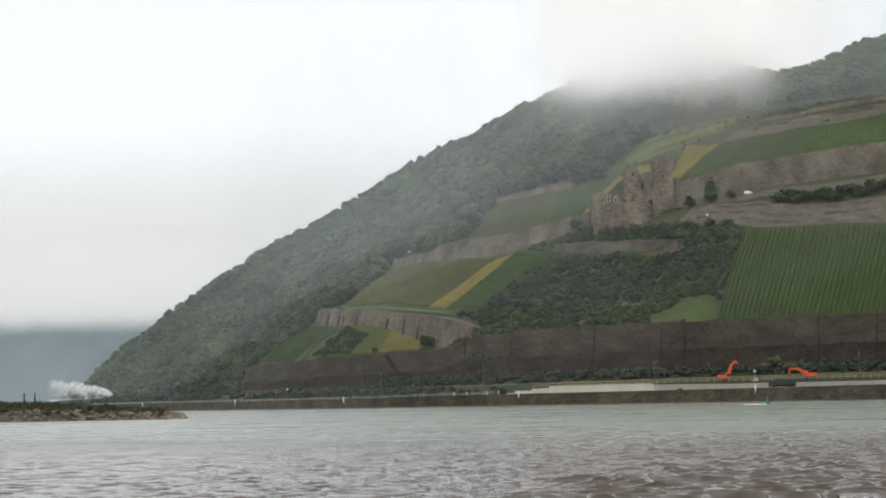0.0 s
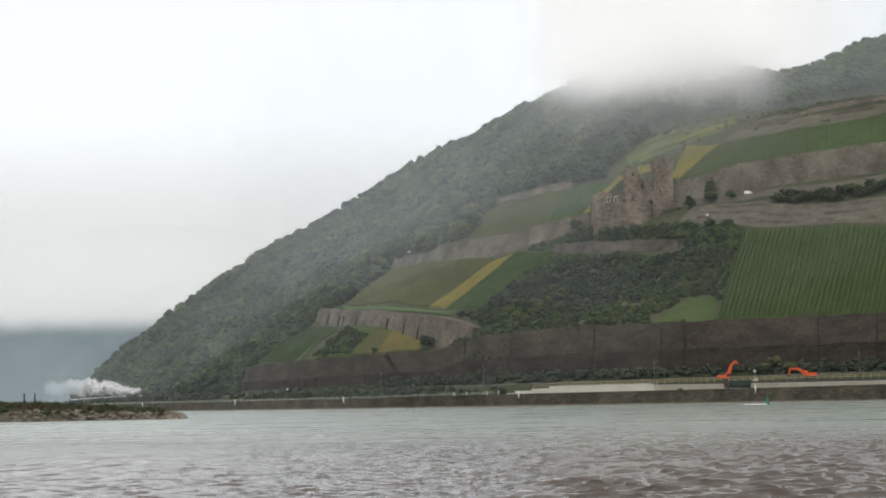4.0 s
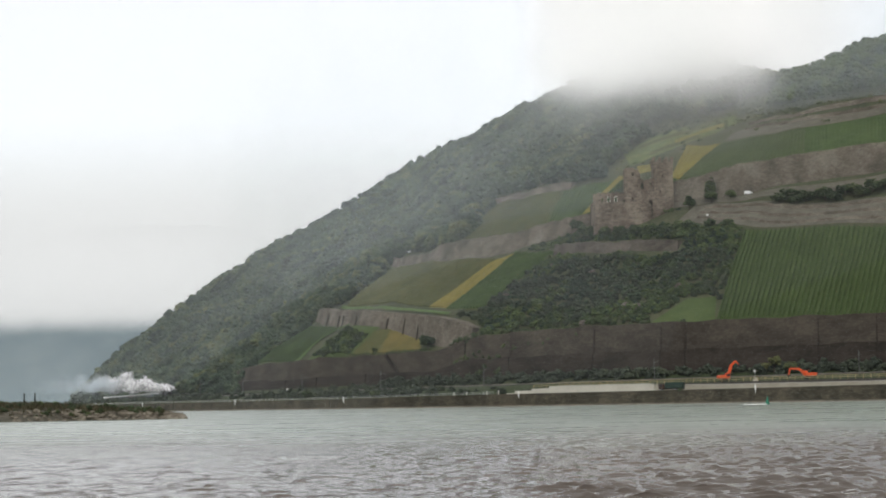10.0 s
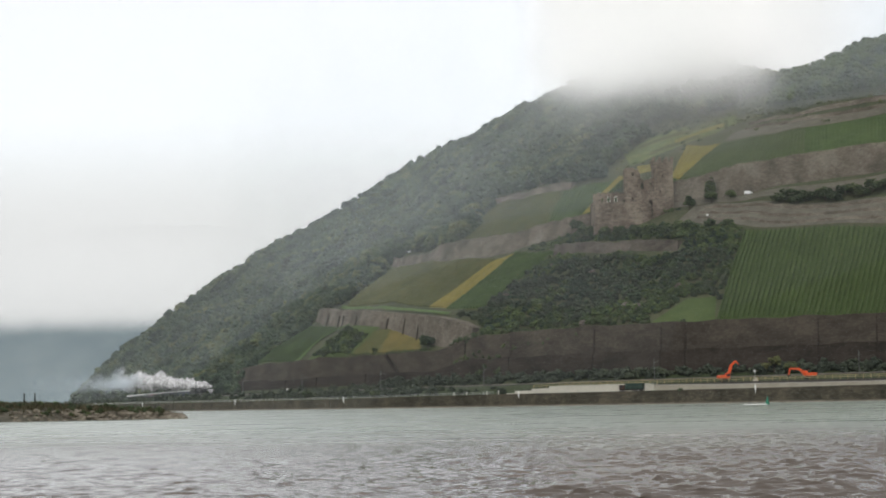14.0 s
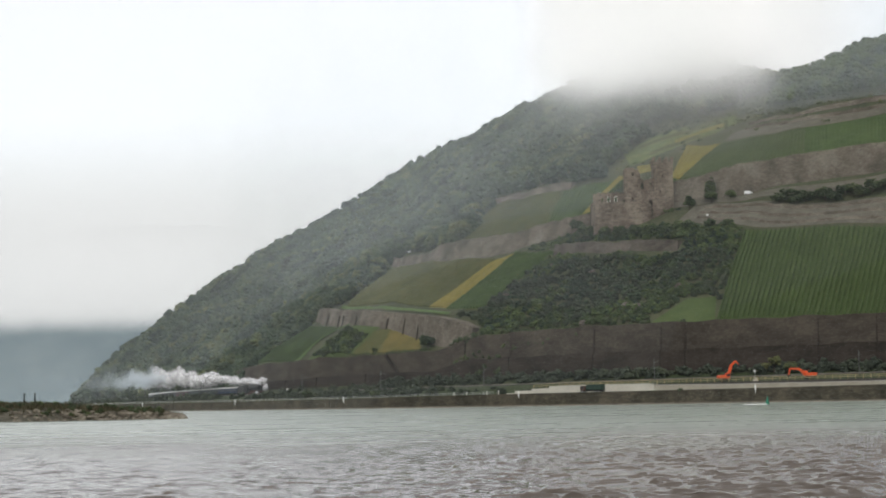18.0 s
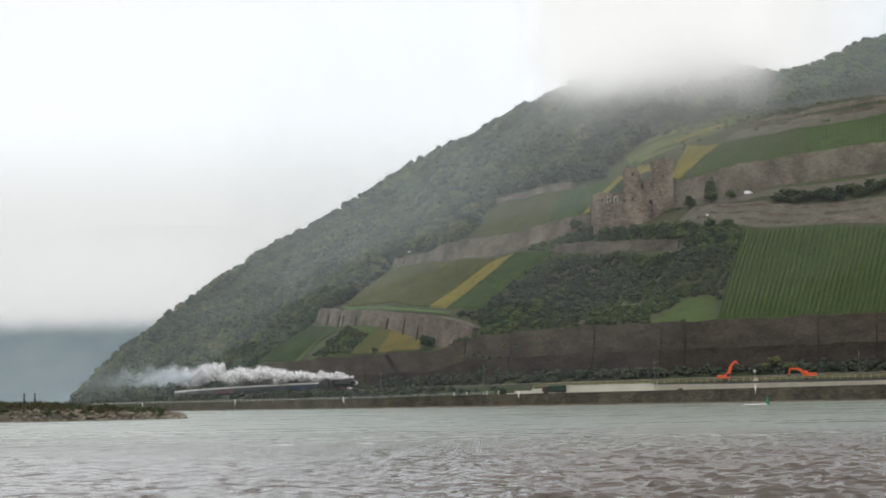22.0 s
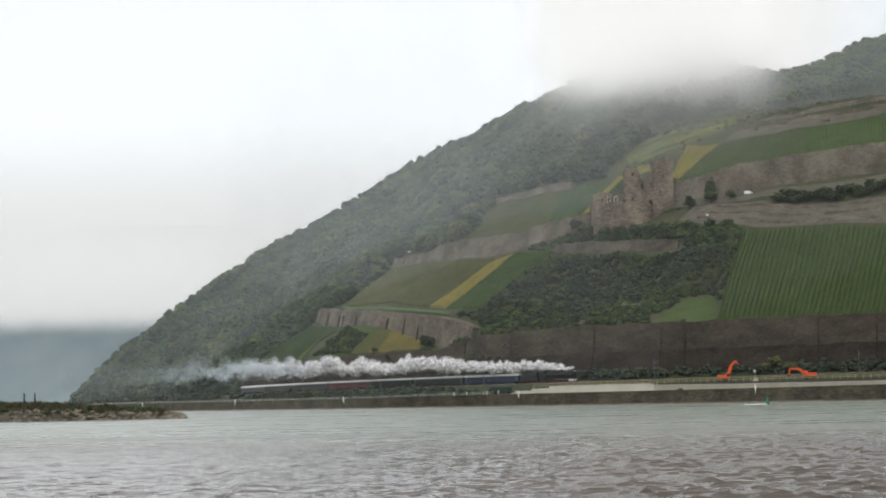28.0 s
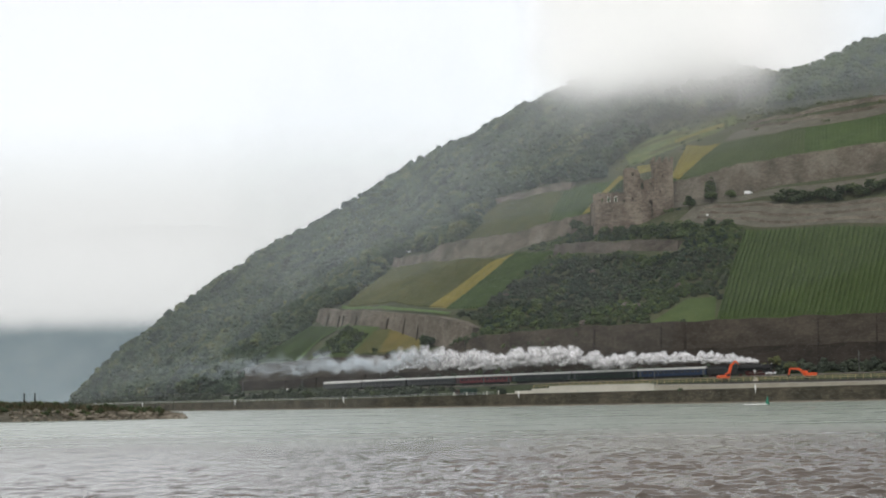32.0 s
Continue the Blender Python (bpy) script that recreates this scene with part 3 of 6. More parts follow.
def vine_rows(owner, q, spacing, mat, width=0.9, height=1.5, label=""):
    """Hedges of vines running up the slope, one mesh a row, with gaps and uneven tops."""
    s_len = math.dist(plan(*quad_at(q, 0, 0.5)), plan(*quad_at(q, 1, 0.5)))
    n = max(2, int(s_len / spacing))
    for i in range(n + 1):
        u = i / n
        a, b = quad_at(q, u, 0.015), quad_at(q, u, 0.985)
        m = max(4, int(math.dist(a, b) / 1.3))
        v, f = [], []
        for j in range(m + 1):
            s, d = a + (b - a) * j / m
            h = height * VINE_RND.uniform(0.72, 1.2)
            w = width * VINE_RND.uniform(0.7, 1.25)
            off = VINE_RND.uniform(-0.12, 0.12)
            z = float(ground(s, d))
            for ds, dz in ((-w / 2, 0.1), (-w / 2.4, h * 0.75), (0.0, h), (w / 2.4, h * 0.72), (w / 2, 0.1)):
                x, y = plan(s + ds + off, d)
                v.append((float(x), float(y), z + dz))
        for j in range(m):
            for k in range(4):
                c = j * 5 + k
                f.append((c, c + 5, c + 6, c + 1))
        f += [(4, 3, 2, 1, 0), tuple(range(m * 5, m * 5 + 5))]
        ob = new("vine_row", mesh_from("vine_row", v, f, mat))
        ob.parent = owner
        tagged(ob, label if i == 0 else "")


# walls
low = [(s, 14.0) for s in (290, 430, 760)]
retaining("wall_lower", "high dark slate retaining wall above the railway", low, [(290, 16.6), (430, 16.6), (760, 16.6)], M_WALL, 5.0, 0.3)
retaining("wall_upper", "brown slate wall tier below the vineyards", [(556, 16.2), (560, 16.2), (760, 16.2)], [(556, 20.4), (560, 20.5), (760, 19.2)], M_WALL3, 5.0, 0.8)
retaining("wall_upper_west", "pale weathered slate wall tier below the crags", [(501, 16.1), (556.5, 16.1)], [(501, 18.6), (556.5, 20.4)], M_WALL5, 5.0, 0.75)
retaining("wall_side", "weathered slate wall under the small lower fields", [(300, 16.2), (420, 16.2), (504, 16.2)], [(300, 21.0), (420, 18.6), (504, 18.8)], M_WALL3, 5.0, 0.5)
retaining("wall_low_field", "pale slate wall below the autumn vineyard", [(326, 52), (380, 39), (434, 30), (454, 26), (484, 20), (503, 18.5)],
          [(326, 62), (344, 58), (416, 43.5), (438, 41), (472, 35.5), (492, 30), (503, 25)], M_WALL2)
retaining("wall_middle", "pale slate wall between the two hillside vineyards", [(330, 95), (408, 82), (446, 80.5), (464, 84), (486, 88), (502, 93), (510, 98)],
          [(330, 101), (388, 94), (424, 96), (450, 96.5), (474, 99.5), (494, 102.5), (510, 106)], M_WALL2)
retaining("wall_high_small", "low weathered slate wall at the wood's edge", [(372, 137.5), (412, 136), (456, 136)], [(372, 142.5), (412, 141.5), (456, 141)], M_WALL2)
retaining("wall_castle", "grey stone terrace wall below the ruin", [(503, 77), (542, 74), (580, 72)], [(503, 84), (536, 82), (580, 78.5)], M_WALL4)
retaining("wall_high", "long pale slate wall under the high vineyard", [(552, 113), (578, 111), (594, 110), (622, 116.5), (642, 120), (662, 122.5), (710, 127)],
          [(552, 126), (572, 128), (586, 131), (618, 136), (638, 137), (660, 141), (710, 148)], M_WALL2)
for k, (d0, d1) in enumerate(((0.16, 0.27), (0.45, 0.56), (0.76, 0.9))):
    bot = [(s, (1 - d0) * lo + d0 * hi) for s, lo, hi in ((580, 92, 105), (626, 83, 102), (710, 77, 98))]
    top = [(s, (1 - d1) * lo + d1 * hi) for s, lo, hi in ((580, 92, 105), (626, 83, 102), (710, 77, 98))]
    retaining("wall_step_%d" % (k + 1), "low rough stone terrace step", bot, top, M_WALL2)

for k, lo in enumerate((0.25, 0.7)):
    bot = [(q, a + (b - a) * lo) for q, a, b in ((574, 168, 180), (620, 169, 187), (706, 187, 199))]
    top = [(q, a + (b - a) * (lo + 0.17)) for q, a, b in ((574, 168, 180), (620, 169, 187), (706, 187, 199))]
    retaining("wall_top_%d" % (k + 1), "low crumbling terrace wall below the wood", bot, top, M_WALL2)

# fields
Q_RIGHT = ((616, 20.5), (706, 19.5), (706, 74.5), (610, 83))
Q_HIGH_A = ((550.5, 130), (624, 138), (618, 165), (561, 162))
Q_HIGH_B = ((625, 138), (706, 149), (702, 184), (619, 166))
Q_GOLD_HIGH = ((543, 130), (550, 130), (560.5, 162), (535, 162))
Q_MID_A = ((406, 98), (474, 101), (452, 135), (378, 137))
Q_MID_B = ((475, 101), (508, 107), (501, 141), (453, 135))
Q_LOW = ((350, 59.5), (449, 44), (460, 79), (331, 93))
Q_GOLD = ((450, 44), (465, 42), (474, 80.5), (461, 79))
Q_GREEN = ((466, 41), (490, 38), (503, 80), (475, 81))
Q_FOOT = ((300, 25), (371, 19.5), (384, 36), (338, 46))
Q_FOOT_GOLD = ((444, 18.8), (471, 19.5), (460, 28), (440, 30))
Q_FOOT_OLIVE = ((422, 18.8), (443.5, 18.8), (439.5, 30), (428, 29))
f_right = field("vineyard_1", "steep green vineyard with rows running uphill", [Q_RIGHT], M_VINESOIL)
f_high = field("vineyard_2", "high green vineyard under the wood", [Q_HIGH_A, Q_HIGH_B], M_VINESOIL)
f_gold_high = field("vineyard_6", "golden autumn vineyard strip beside the ruin", [Q_GOLD_HIGH], M_GOLDSOIL)
f_gold = field("vineyard_7", "golden autumn vineyard strip", [Q_GOLD], M_GOLDSOIL)
f_mid = field("vineyard_3", "olive-green hillside vineyard beside the wood", [Q_MID_A, Q_MID_B], M_VINESOIL)
f_low = field("vineyard_4", "autumn-coloured hillside vineyard with a golden strip", [Q_LOW, Q_GREEN], M_OLIVESOIL)
f_foot = field("vineyard_5", "small green vineyard above the railway wall", [Q_FOOT], M_VINESOIL)
f_foot_gold = field("vineyard_8", "small autumn vineyard of gold and olive above the railway wall", [Q_FOOT_GOLD, Q_FOOT_OLIVE], M_GOLDFOOT)
vine_rows(f_right, Q_RIGHT, 1.95, M_VINE)
vine_rows(f_high, Q_HIGH_A, 1.6, M_VINE_DULL, 1.7, 0.7)
vine_rows(f_high, Q_HIGH_B, 1.6, M_VINE, 1.7, 0.7)
vine_rows(f_gold_high, Q_GOLD_HIGH, 1.6, M_VINE_GOLD, 1.7, 0.7, label="golden autumn vines")
vine_rows(f_mid, Q_MID_A, 1.7, M_VINE_OLD, 1.5, 1.0)
vine_rows(f_mid, Q_MID_B, 1.7, M_VINE, 1.5, 1.0)
vine_rows(f_low, Q_LOW, 1.7, M_VINE_OLD, 1.5, 1.0)
vine_rows(f_gold, Q_GOLD, 1.6, M_VINE_GOLD, 1.7, 0.8, label="golden autumn vines")
vine_rows(f_low, Q_GREEN, 2.0, M_VINE)
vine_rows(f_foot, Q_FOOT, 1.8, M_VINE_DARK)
vine_rows(f_foot_gold, Q_FOOT_GOLD, 1.5, M_GOLDFOOT, 1.7, 0.5)
vine_rows(f_foot_gold, Q_FOOT_OLIVE, 1.5, M_VINE_OLD, 1.7, 0.5)
field("meadow_1", "light green grass patch beside the vineyard", [((588, 22), (615, 20.5), (611, 36), (598, 36))], M_MEADOW)
field("meadow_2", "light green grass strip on top of a wall", [((344, 58.8), (416, 44.4), (416, 46.2), (344, 60.6)), ((416, 44.4), (438, 41.9), (438, 43.7), (416, 46.2)), ((438, 41.9), (472, 36.4), (472, 38.2), (438, 43.7))], M_LAWN, 0.7)
field("meadow_5", "narrow grass headland below the vine rows", [((616, 19.0), (706, 18.6), (706, 20.0), (616, 21.0))], M_MEADOW, 0.4)
field("meadow_3", "pale green grass path between small fields", [((372, 19), (376.5, 19), (378, 26), (373, 26)), ((373, 26), (378, 26), (385, 33), (379, 33)), ((379, 33), (385, 33), (399, 37.5), (392, 37.5))], M_LAWN, 0.9)
field("meadow_6", "rough grass between the small fields", [((383, 19), (422, 18.8), (428, 29), (391, 29)), ((391, 29), (428, 29), (436, 38), (403, 38))], M_MEADOW, 0.4, clear=False)
field("meadow_4", "yellow-green abandoned terraces in the wood", [((494, 152), (526, 162), (498, 181), (470, 167)), ((527, 162), (566, 182), (556, 188), (499, 181))], M_OLDTERRACE, 0.3)
field("gold_strip", "thin golden strip of vines on the high terraces", [((520, 167), (553, 177.5), (552, 181), (517, 170.5))], M_VINE_GOLD, 0.8)
field("gold_strip_4", "golden autumn vines along the edge of the hillside vineyard", [((498, 106), (503, 107.5), (500, 142), (493, 142))], M_VINE_GOLD, 1.1)
field("gold_strip_5", "golden autumn vines behind the ruin", [((509, 141), (528, 140), (521, 148), (502, 150))], M_VINE_GOLD, 0.8)
field("gold_strip_2", "thin golden strip of vines on the high terraces", [((505, 158), (540, 169), (536, 172), (502, 161.5))], M_VINE_OLD, 0.6)
field("gold_strip_3", "thin olive strip of vines on the high terraces", [((486, 166), (548, 184), (545, 187), (483, 169))], M_VINE_OLD, 0.6)
field("earth_terrace_1", "bare brown terraced slope", [((568, 93), (612, 85), (626, 102), (573, 106)), ((612, 85), (710, 77), (710, 98), (626, 102))], M_BROWN)
field("earth_terrace_2", "bare brown terraced slope under the high wood", [((562, 163.5), (618, 166), (619, 176), (566, 172)), ((618, 166), (706, 186), (706, 194), (619, 176))], M_BROWN, 0.3)
field("earth_path", "bare brown path along the high wall", [((556, 108), (594, 105), (594, 109.5), (556, 112.5)), ((594, 105), (710, 116), (710, 126), (594, 109.5))], M_BROWN, 0.3)
field("trackside_grass", "rough grass strip beside the railway", [((250, 5.5), (760, 5.5), (760, 13.8), (250, 13.8)), ((120, -33), (760, -33), (760, -6.5), (120, -6.5))], M_GRASS, 0.12, clear=False)

# dark drain slits and buttresses in the walls
slit_rnd = random.Random(3)


def slit(s, d, z0, z1, w=0.5, lean=0.07):
    m = place(s, d, z0)
    t = thing("buttress", "dark narrow buttress on a slate wall", "buttress", m, "wall buttresses")
    h = z1 - z0
    bm = box(-w / 2, w / 2, -0.35, 1.2, 0, h, 0.06)
    for vv in bm.verts:
        vv.co.y += lean * vv.co.z
    part("shaft", bm, M_WALL, t)
    part("cap", box(-w / 2 - 0.08, w / 2 + 0.08, -0.42 + lean * h, 0.8 + lean * h, h, h + 0.15, 0.03), M_WALL3, t)


for s, w in ((565, 0.6), (594, 0.45), (604, 0.9), (655, 0.4), (676, 0.4), (525, 0.45)):
    slit(s, 13.9, float(ground(s, 13.5)) - 0.4, float(ground(s, 16.6)) + 0.2, w)
    slit(s, 16.1, float(ground(s, 16.3)) - 0.4, float(ground(s, 19.0)) + 0.4, w, 0.1)
for s, w in ((440, 0.5), (401, 0.5), (372, 0.4)):
    slit(s, 13.9, float(ground(s, 13.5)) - 0.4, float(ground(s, 16.6)) + 0.1, w)
for s, w in ((357, 0.5), (379, 0.6), (385, 0.45), (402, 0.6), (436, 0.9), (452, 0.8), (464, 1.0)):
    d0 = float(np.interp(s, [326, 380, 434, 454, 484], [52, 39, 30, 26, 20]))
    slit(s, d0 - 0.1, float(ground(s, d0)) - 0.5, float(ground(s, d0 + 9.5)) - 2.2 * slit_rnd.random(), w, 0.26)


def stair(s0, d0, s1, d1, count, label):
    """Stone steps climbing slantwise over a wall."""
    t = thing("stone_stair", label, "stairs", None, "wall stairs")
    z0, z1 = float(ground(s0, d0)), float(ground(s1, d1)) + 0.4
    for k in range(count):
        u = k / (count - 1)
        s, d = s0 + (s1 - s0) * u, d0 + (d1 - d0) * u * 0.25 - 0.5
        p = part("step", box(-0.7, 0.7, -0.7, 1.0, -0.7, 0.22, 0.03), M_WALL, t)
        p.matrix_basis = place(s, d, z0 + (z1 - z0) * u)


stair(609, 115, 589, 132, 24, "dark worn stone stair slanting up the terrace wall")
stair(462, 16.3, 452, 18.6, 12, "dark worn stone stair in the lower slate wall")
# ---------------------------------------------------------------- woods, scrub, single trees
OCT_V = np.array([(1, 0, 0), (-1, 0, 0), (0, 1, 0), (0, -1, 0), (0, 0, 1), (0, 0, -1)], float)
OCT_F = np.array([(0, 2, 4), (2, 1, 4), (1, 3, 4), (3, 0, 4), (2, 0, 5), (1, 2, 5), (3, 1, 5), (0, 3, 5)])


def spin(rg):
    q, _ = np.linalg.qr(rg.normal(size=(3, 3)))
    return q


leaf_rng = np.random.default_rng(5)


def crown(clumps, rx, rz, size, base=0.0):
    """Points and triangles of a crown: many ragged clumps round an uneven egg, its foot at z = base."""
    clumps, size = clumps * 2, size * 1.02
    vs, fs = [], []
    lobes = leaf_rng.normal(size=(4, 3))
    lobes /= np.linalg.norm(lobes, axis=1)[:, None]
    for k in range(clumps):
        u = leaf_rng.normal(size=3)
        u /= np.linalg.norm(u)
        if u[2] < -0.5:
            u[2] *= -0.6
        r = 0.55 + 0.45 * leaf_rng.random() ** 0.5
        r *= 0.86 + 0.30 * max(0, float((lobes @ u).max()))
        c = np.array([u[0] * rx * r, u[1] * rx * r, base + rz + u[2] * rz * r])
        sz = size * leaf_rng.uniform(0.6, 1.3)
        jig = leaf_rng.uniform(0.55, 1.45, (6, 1))
        sq = np.array([1, 1, leaf_rng.uniform(0.55, 0.85)])
        vs.append(OCT_V @ spin(leaf_rng) * jig * sz * sq + c)
        fs.append(OCT_F + 6 * k)
    return np.concatenate(vs), np.concatenate(fs)


def inside_quad(q, s, d):
    p = np.array(q, float)
    ok = np.ones(len(s), bool)
    area = 0.5 * sum(p[i][0] * p[(i + 1) % 4][1] - p[(i + 1) % 4][0] * p[i][1] for i in range(4))
    sg = 1 if area > 0 else -1
    for i in range(4):
        a, b = p[i], p[(i + 1) % 4]
        ok &= sg * ((b[0] - a[0]) * (d - a[1]) - (b[1] - a[1]) * (s - a[0])) > -1.5 * math.dist(a, b)
    return ok


def bare(s, d):
    """Where no wood grows: fields, walls, terraces."""
    out = np.zeros(len(s), bool)
    for item in NO_TREES:
        if item[0] == "quad":
            out |= inside_quad(item[1], s, d)
        else:
            _, b, t, s0, s1 = item
            lo, hi = np.interp(s, b[:, 0], b[:, 1]), np.interp(s, t[:, 0], t[:, 1])
            out |= (s > s0 - 2) & (s < s1 + 2) & (d > lo - 3.0) & (d < hi + 1.5)
    return out


def wood(name, label, s_range, d_range, cell, crowns, mat, keep, scale=(0.75, 1.25), category="woodland", sink=0.6):
    """Crowns scattered over a stretch of the plan, joined into one mesh. keep(s, d): where they may stand."""
    s, d = np.meshgrid(np.arange(s_range[0], s_range[1], cell), np.arange(d_range[0], d_range[1], cell))
    s, d = s.ravel(), d.ravel()
    s = s + leaf_rng.uniform(-0.5, 0.5, s.shape) * cell
    d = d + leaf_rng.uniform(-0.5, 0.5, d.shape) * cell
    # the plan narrows up the hill where the line bends round it
    h0, h1 = np.interp(s - 5, S_AXIS, H_AXIS), np.interp(s + 5, S_AXIS, H_AXIS)
    dens = np.clip(1 - d * (h1 - h0) / 10, 0.1, 1)
    ok = (leaf_rng.random(s.shape) < dens) & ~bare(s, d) & keep(s, d)
    s, d = s[ok], d[ok]
    x, y = plan(s, d)
    z = ground(s, d)
    vs, fs, n = [], [], 0
    for i in range(len(s)):
        cv, cf = crowns[leaf_rng.integers(len(crowns))]
        a = leaf_rng.uniform(0, 6.283)
        k = leaf_rng.uniform(*scale)
        ca, sa = math.cos(a) * k, math.sin(a) * k
        p = np.stack([cv[:, 0] * ca - cv[:, 1] * sa + x[i], cv[:, 0] * sa + cv[:, 1] * ca + y[i], cv[:, 2] * k + z[i] - sink], 1)
        vs.append(p)
        fs.append(cf + n)
        n += len(cv)
    return tagged(new(name, fast_mesh(name, np.concatenate(vs), np.concatenate(fs), mat, True)), label, category, kind="stuff")


BIG = [crown(26, 3.6, 4.2, 1.55) for _ in range(7)]
MID = [crown(16, 2.3, 2.4, 1.15) for _ in range(6)]
SMALL = [crown(9, 1.25, 1.1, 0.72) for _ in range(6)]
M_FOREST_OLIVE = mottled("olive_wood_leaves", ((0.028, 0.043, 0.024), (0.046, 0.064, 0.032), (0.080, 0.096, 0.039), (0.124, 0.128, 0.047)), 24, 0.9, island=True, bump=0.5, patch=0.85, single=0.12)
M_THICKET = mottled("thicket_leaves", ((0.025, 0.034, 0.024), (0.040, 0.051, 0.033), (0.062, 0.074, 0.044)), 9, 0.4, island=True, bump=0.5, patch=0.85, single=0.12)
M_BRAMBLE = mottled("bramble_leaves", ((0.036, 0.055, 0.021), (0.054, 0.079, 0.027), (0.078, 0.104, 0.036)), 7, 0.4, island=True, bump=0.5, patch=0.85, single=0.12)
M_FOREST_DARK = mottled("dark_wood_leaves", ((0.016, 0.027, 0.014), (0.028, 0.043, 0.0195), (0.048, 0.064, 0.026)), 26, 0.9, island=True, bump=0.5, single=0.12)


def west(s, d):
    """The unbroken wood on the spur and over the fields."""
    scrub = (s > 470) & (s < 625) & (d < 112)
    low_right = (s > 545) & (d < 190 + (s - 565) * 0.08)
    behind = (s > 478) & (d < 192)
    foot = (s > 280) & (d < 50)
    ridge = (s > 575) & (d > crest(s) - 16)
    return (s > -185) & (d < crest(s) + 6) & ~ridge & ~scrub & ~low_right & ~behind & ~foot & (d > 12)


wood("woodland", "dense mixed green wood on the steep slope", (-200, 800), (13, 352), 7.4, BIG, M_FOREST, west)
wood("woodland", "olive-tinged autumn wood on the steep slope", (-200, 800), (13, 352), 8.6, BIG, M_FOREST_OLIVE, lambda s, d: west(s, d) & (rough(s, d, 44, 1.3) > 0.05))
wood("woodland", "dark conifers and other dark trees in the wood", (-200, 800), (13, 352), 9.5, BIG, M_FOREST_DARK, lambda s, d: west(s, d) & (rough(s, d, 37, 4.1) > 0.35), (0.8, 1.25))
wood("woodland", "young trees along the high ridge", (585, 800), (190, 300), 2.7, MID, M_BRAMBLE, lambda s, d: (d > 192 + (s - 565) * 0.08) & (d < crest(s) + 3), (0.9, 1.9), sink=1.2)


def rocky(s, d):
    """Scrub on the crags under the ruin and between the small fields."""
    a = (s > 478) & (s < 622) & (d > 19.5) & (d < 93) & (rough(s, d, 8.0, 2.2) > -0.8)
    b = (s > 386 + 0.8 * (d - 19)) & (s < 436) & (d > 19.5) & (d < 52)
    e = (s > 500) & (s < 566) & (d > 104) & (d < 131)
    return a | b | e


def thick(s, d):
    """Dark thickets high on the crags, brighter brambles low down and in patches."""
    return rough(s, d, 19.0, 0.7) + 0.9 * ease(26, 46, d) - 0.9 * ease(62, 74, d) - 0.5 * ease(560, 600, s)


wood("scrub", "dark blackthorn thicket on the crags below the ruin", (370, 720), (18, 130), 2.7, MID, M_THICKET, lambda s, d: rocky(s, d) & (thick(s, d) > 0.25), (0.3, 0.68), "scrub")
wood("scrub", "dark green bushes covering the crags below the ruin", (370, 720), (18, 130), 2.9, MID, M_BUSH, lambda s, d: rocky(s, d) & (thick(s, d) > -0.35) & (thick(s, d) < 0.6), (0.3, 0.7), "scrub")
wood("scrub", "light green brambles and grass tufts on the crags", (370, 720), (18, 130), 2.4, SMALL, M_BRAMBLE, lambda s, d: rocky(s, d) & (thick(s, d) < 0.1), (0.5, 1.3), "scrub")
wood("scrub", "mixed scrub at the edge of the lowest vineyard", (258, 352), (18, 60), 3.6, MID, M_FOREST, lambda s, d: (s < 340) | (d > 44), (0.6, 1.2), "scrub")
wood("scrub", "low mixed scrub on the crags", (370, 720), (18, 130), 3.2, SMALL, M_FOREST, rocky, (0.5, 1.2), "scrub")


def high_scrub(s, d):
    return ((s > 470) & (s < 710) & (d > 150) & (d < 205) & (leaf_rng.random(s.shape) < 0.10 + 0.75 * ease(172, 184, d - 0.16 * np.maximum(0, s - 590)) + 0.2 * np.sin(s / 9.0) * np.sin(d / 5.0)) & ~inside_quad(Q_HIGH_A, s, d) & ~inside_quad(Q_HIGH_B, s, d) & ~inside_quad(Q_GOLD_HIGH, s, d))


saved = NO_TREES
NO_TREES = []
wood("scrub", "scattered bushes on the abandoned high terraces", (465, 712), (150, 206), 2.6, SMALL, M_FOREST_OLIVE, high_scrub, (0.3, 0.85), "scrub")
NO_TREES = saved


def track_side(s, d):
    return ((d > 6.5) & (d < 10.0) & (leaf_rng.random(s.shape) < 0.55)) | ((d < -13) & (d > -35) & (s < 556) & (leaf_rng.random(s.shape) < 0.5 + 0.35 * np.sin(s / 23.0)))


wood("hedge", "dark green bushes along the railway", (60, 720), (-34, 14), 3.4, SMALL, M_THICKET, track_side, (0.6, 1.35), "hedge")


# bushes thick under the big wall, and hanging over its crown below the crags
def wall_foot(s, d):
    return (d > 8.5) & (d < 13.4) & (s > 440) & (leaf_rng.random(s.shape) < 0.45 + 0.4 * (((s > 540) & (s < 602)) | (s > 645) | ((s > 470) & (s < 500))))


def wall_crown(s, d):
    low = np.interp(s, [490, 500, 520, 532, 556, 566], [18.5, 14.6, 14.8, 17.0, 18.3, 19.2])
    return (s > 490) & (s < 566) & (d > low) & (d < 20.5)


NO_TREES = []
wood("hedge", "dark bushes at the foot of the big slate wall", (438, 740), (8, 14), 2.4, SMALL, M_THICKET, wall_foot, (0.9, 1.7), "hedge")
wood("scrub", "dense green bushes where the slate wall begins", (258, 318), (11, 30), 2.8, MID, M_FOREST, lambda s, d: d > 11.5, (0.6, 1.1), "scrub")
wood("scrub", "bushes spilling over the crown of the slate wall", (488, 568), (14, 21), 1.7, SMALL, M_BUSH, wall_crown, (0.6, 1.15), "scrub")
NO_TREES = saved
NO_TREES = []
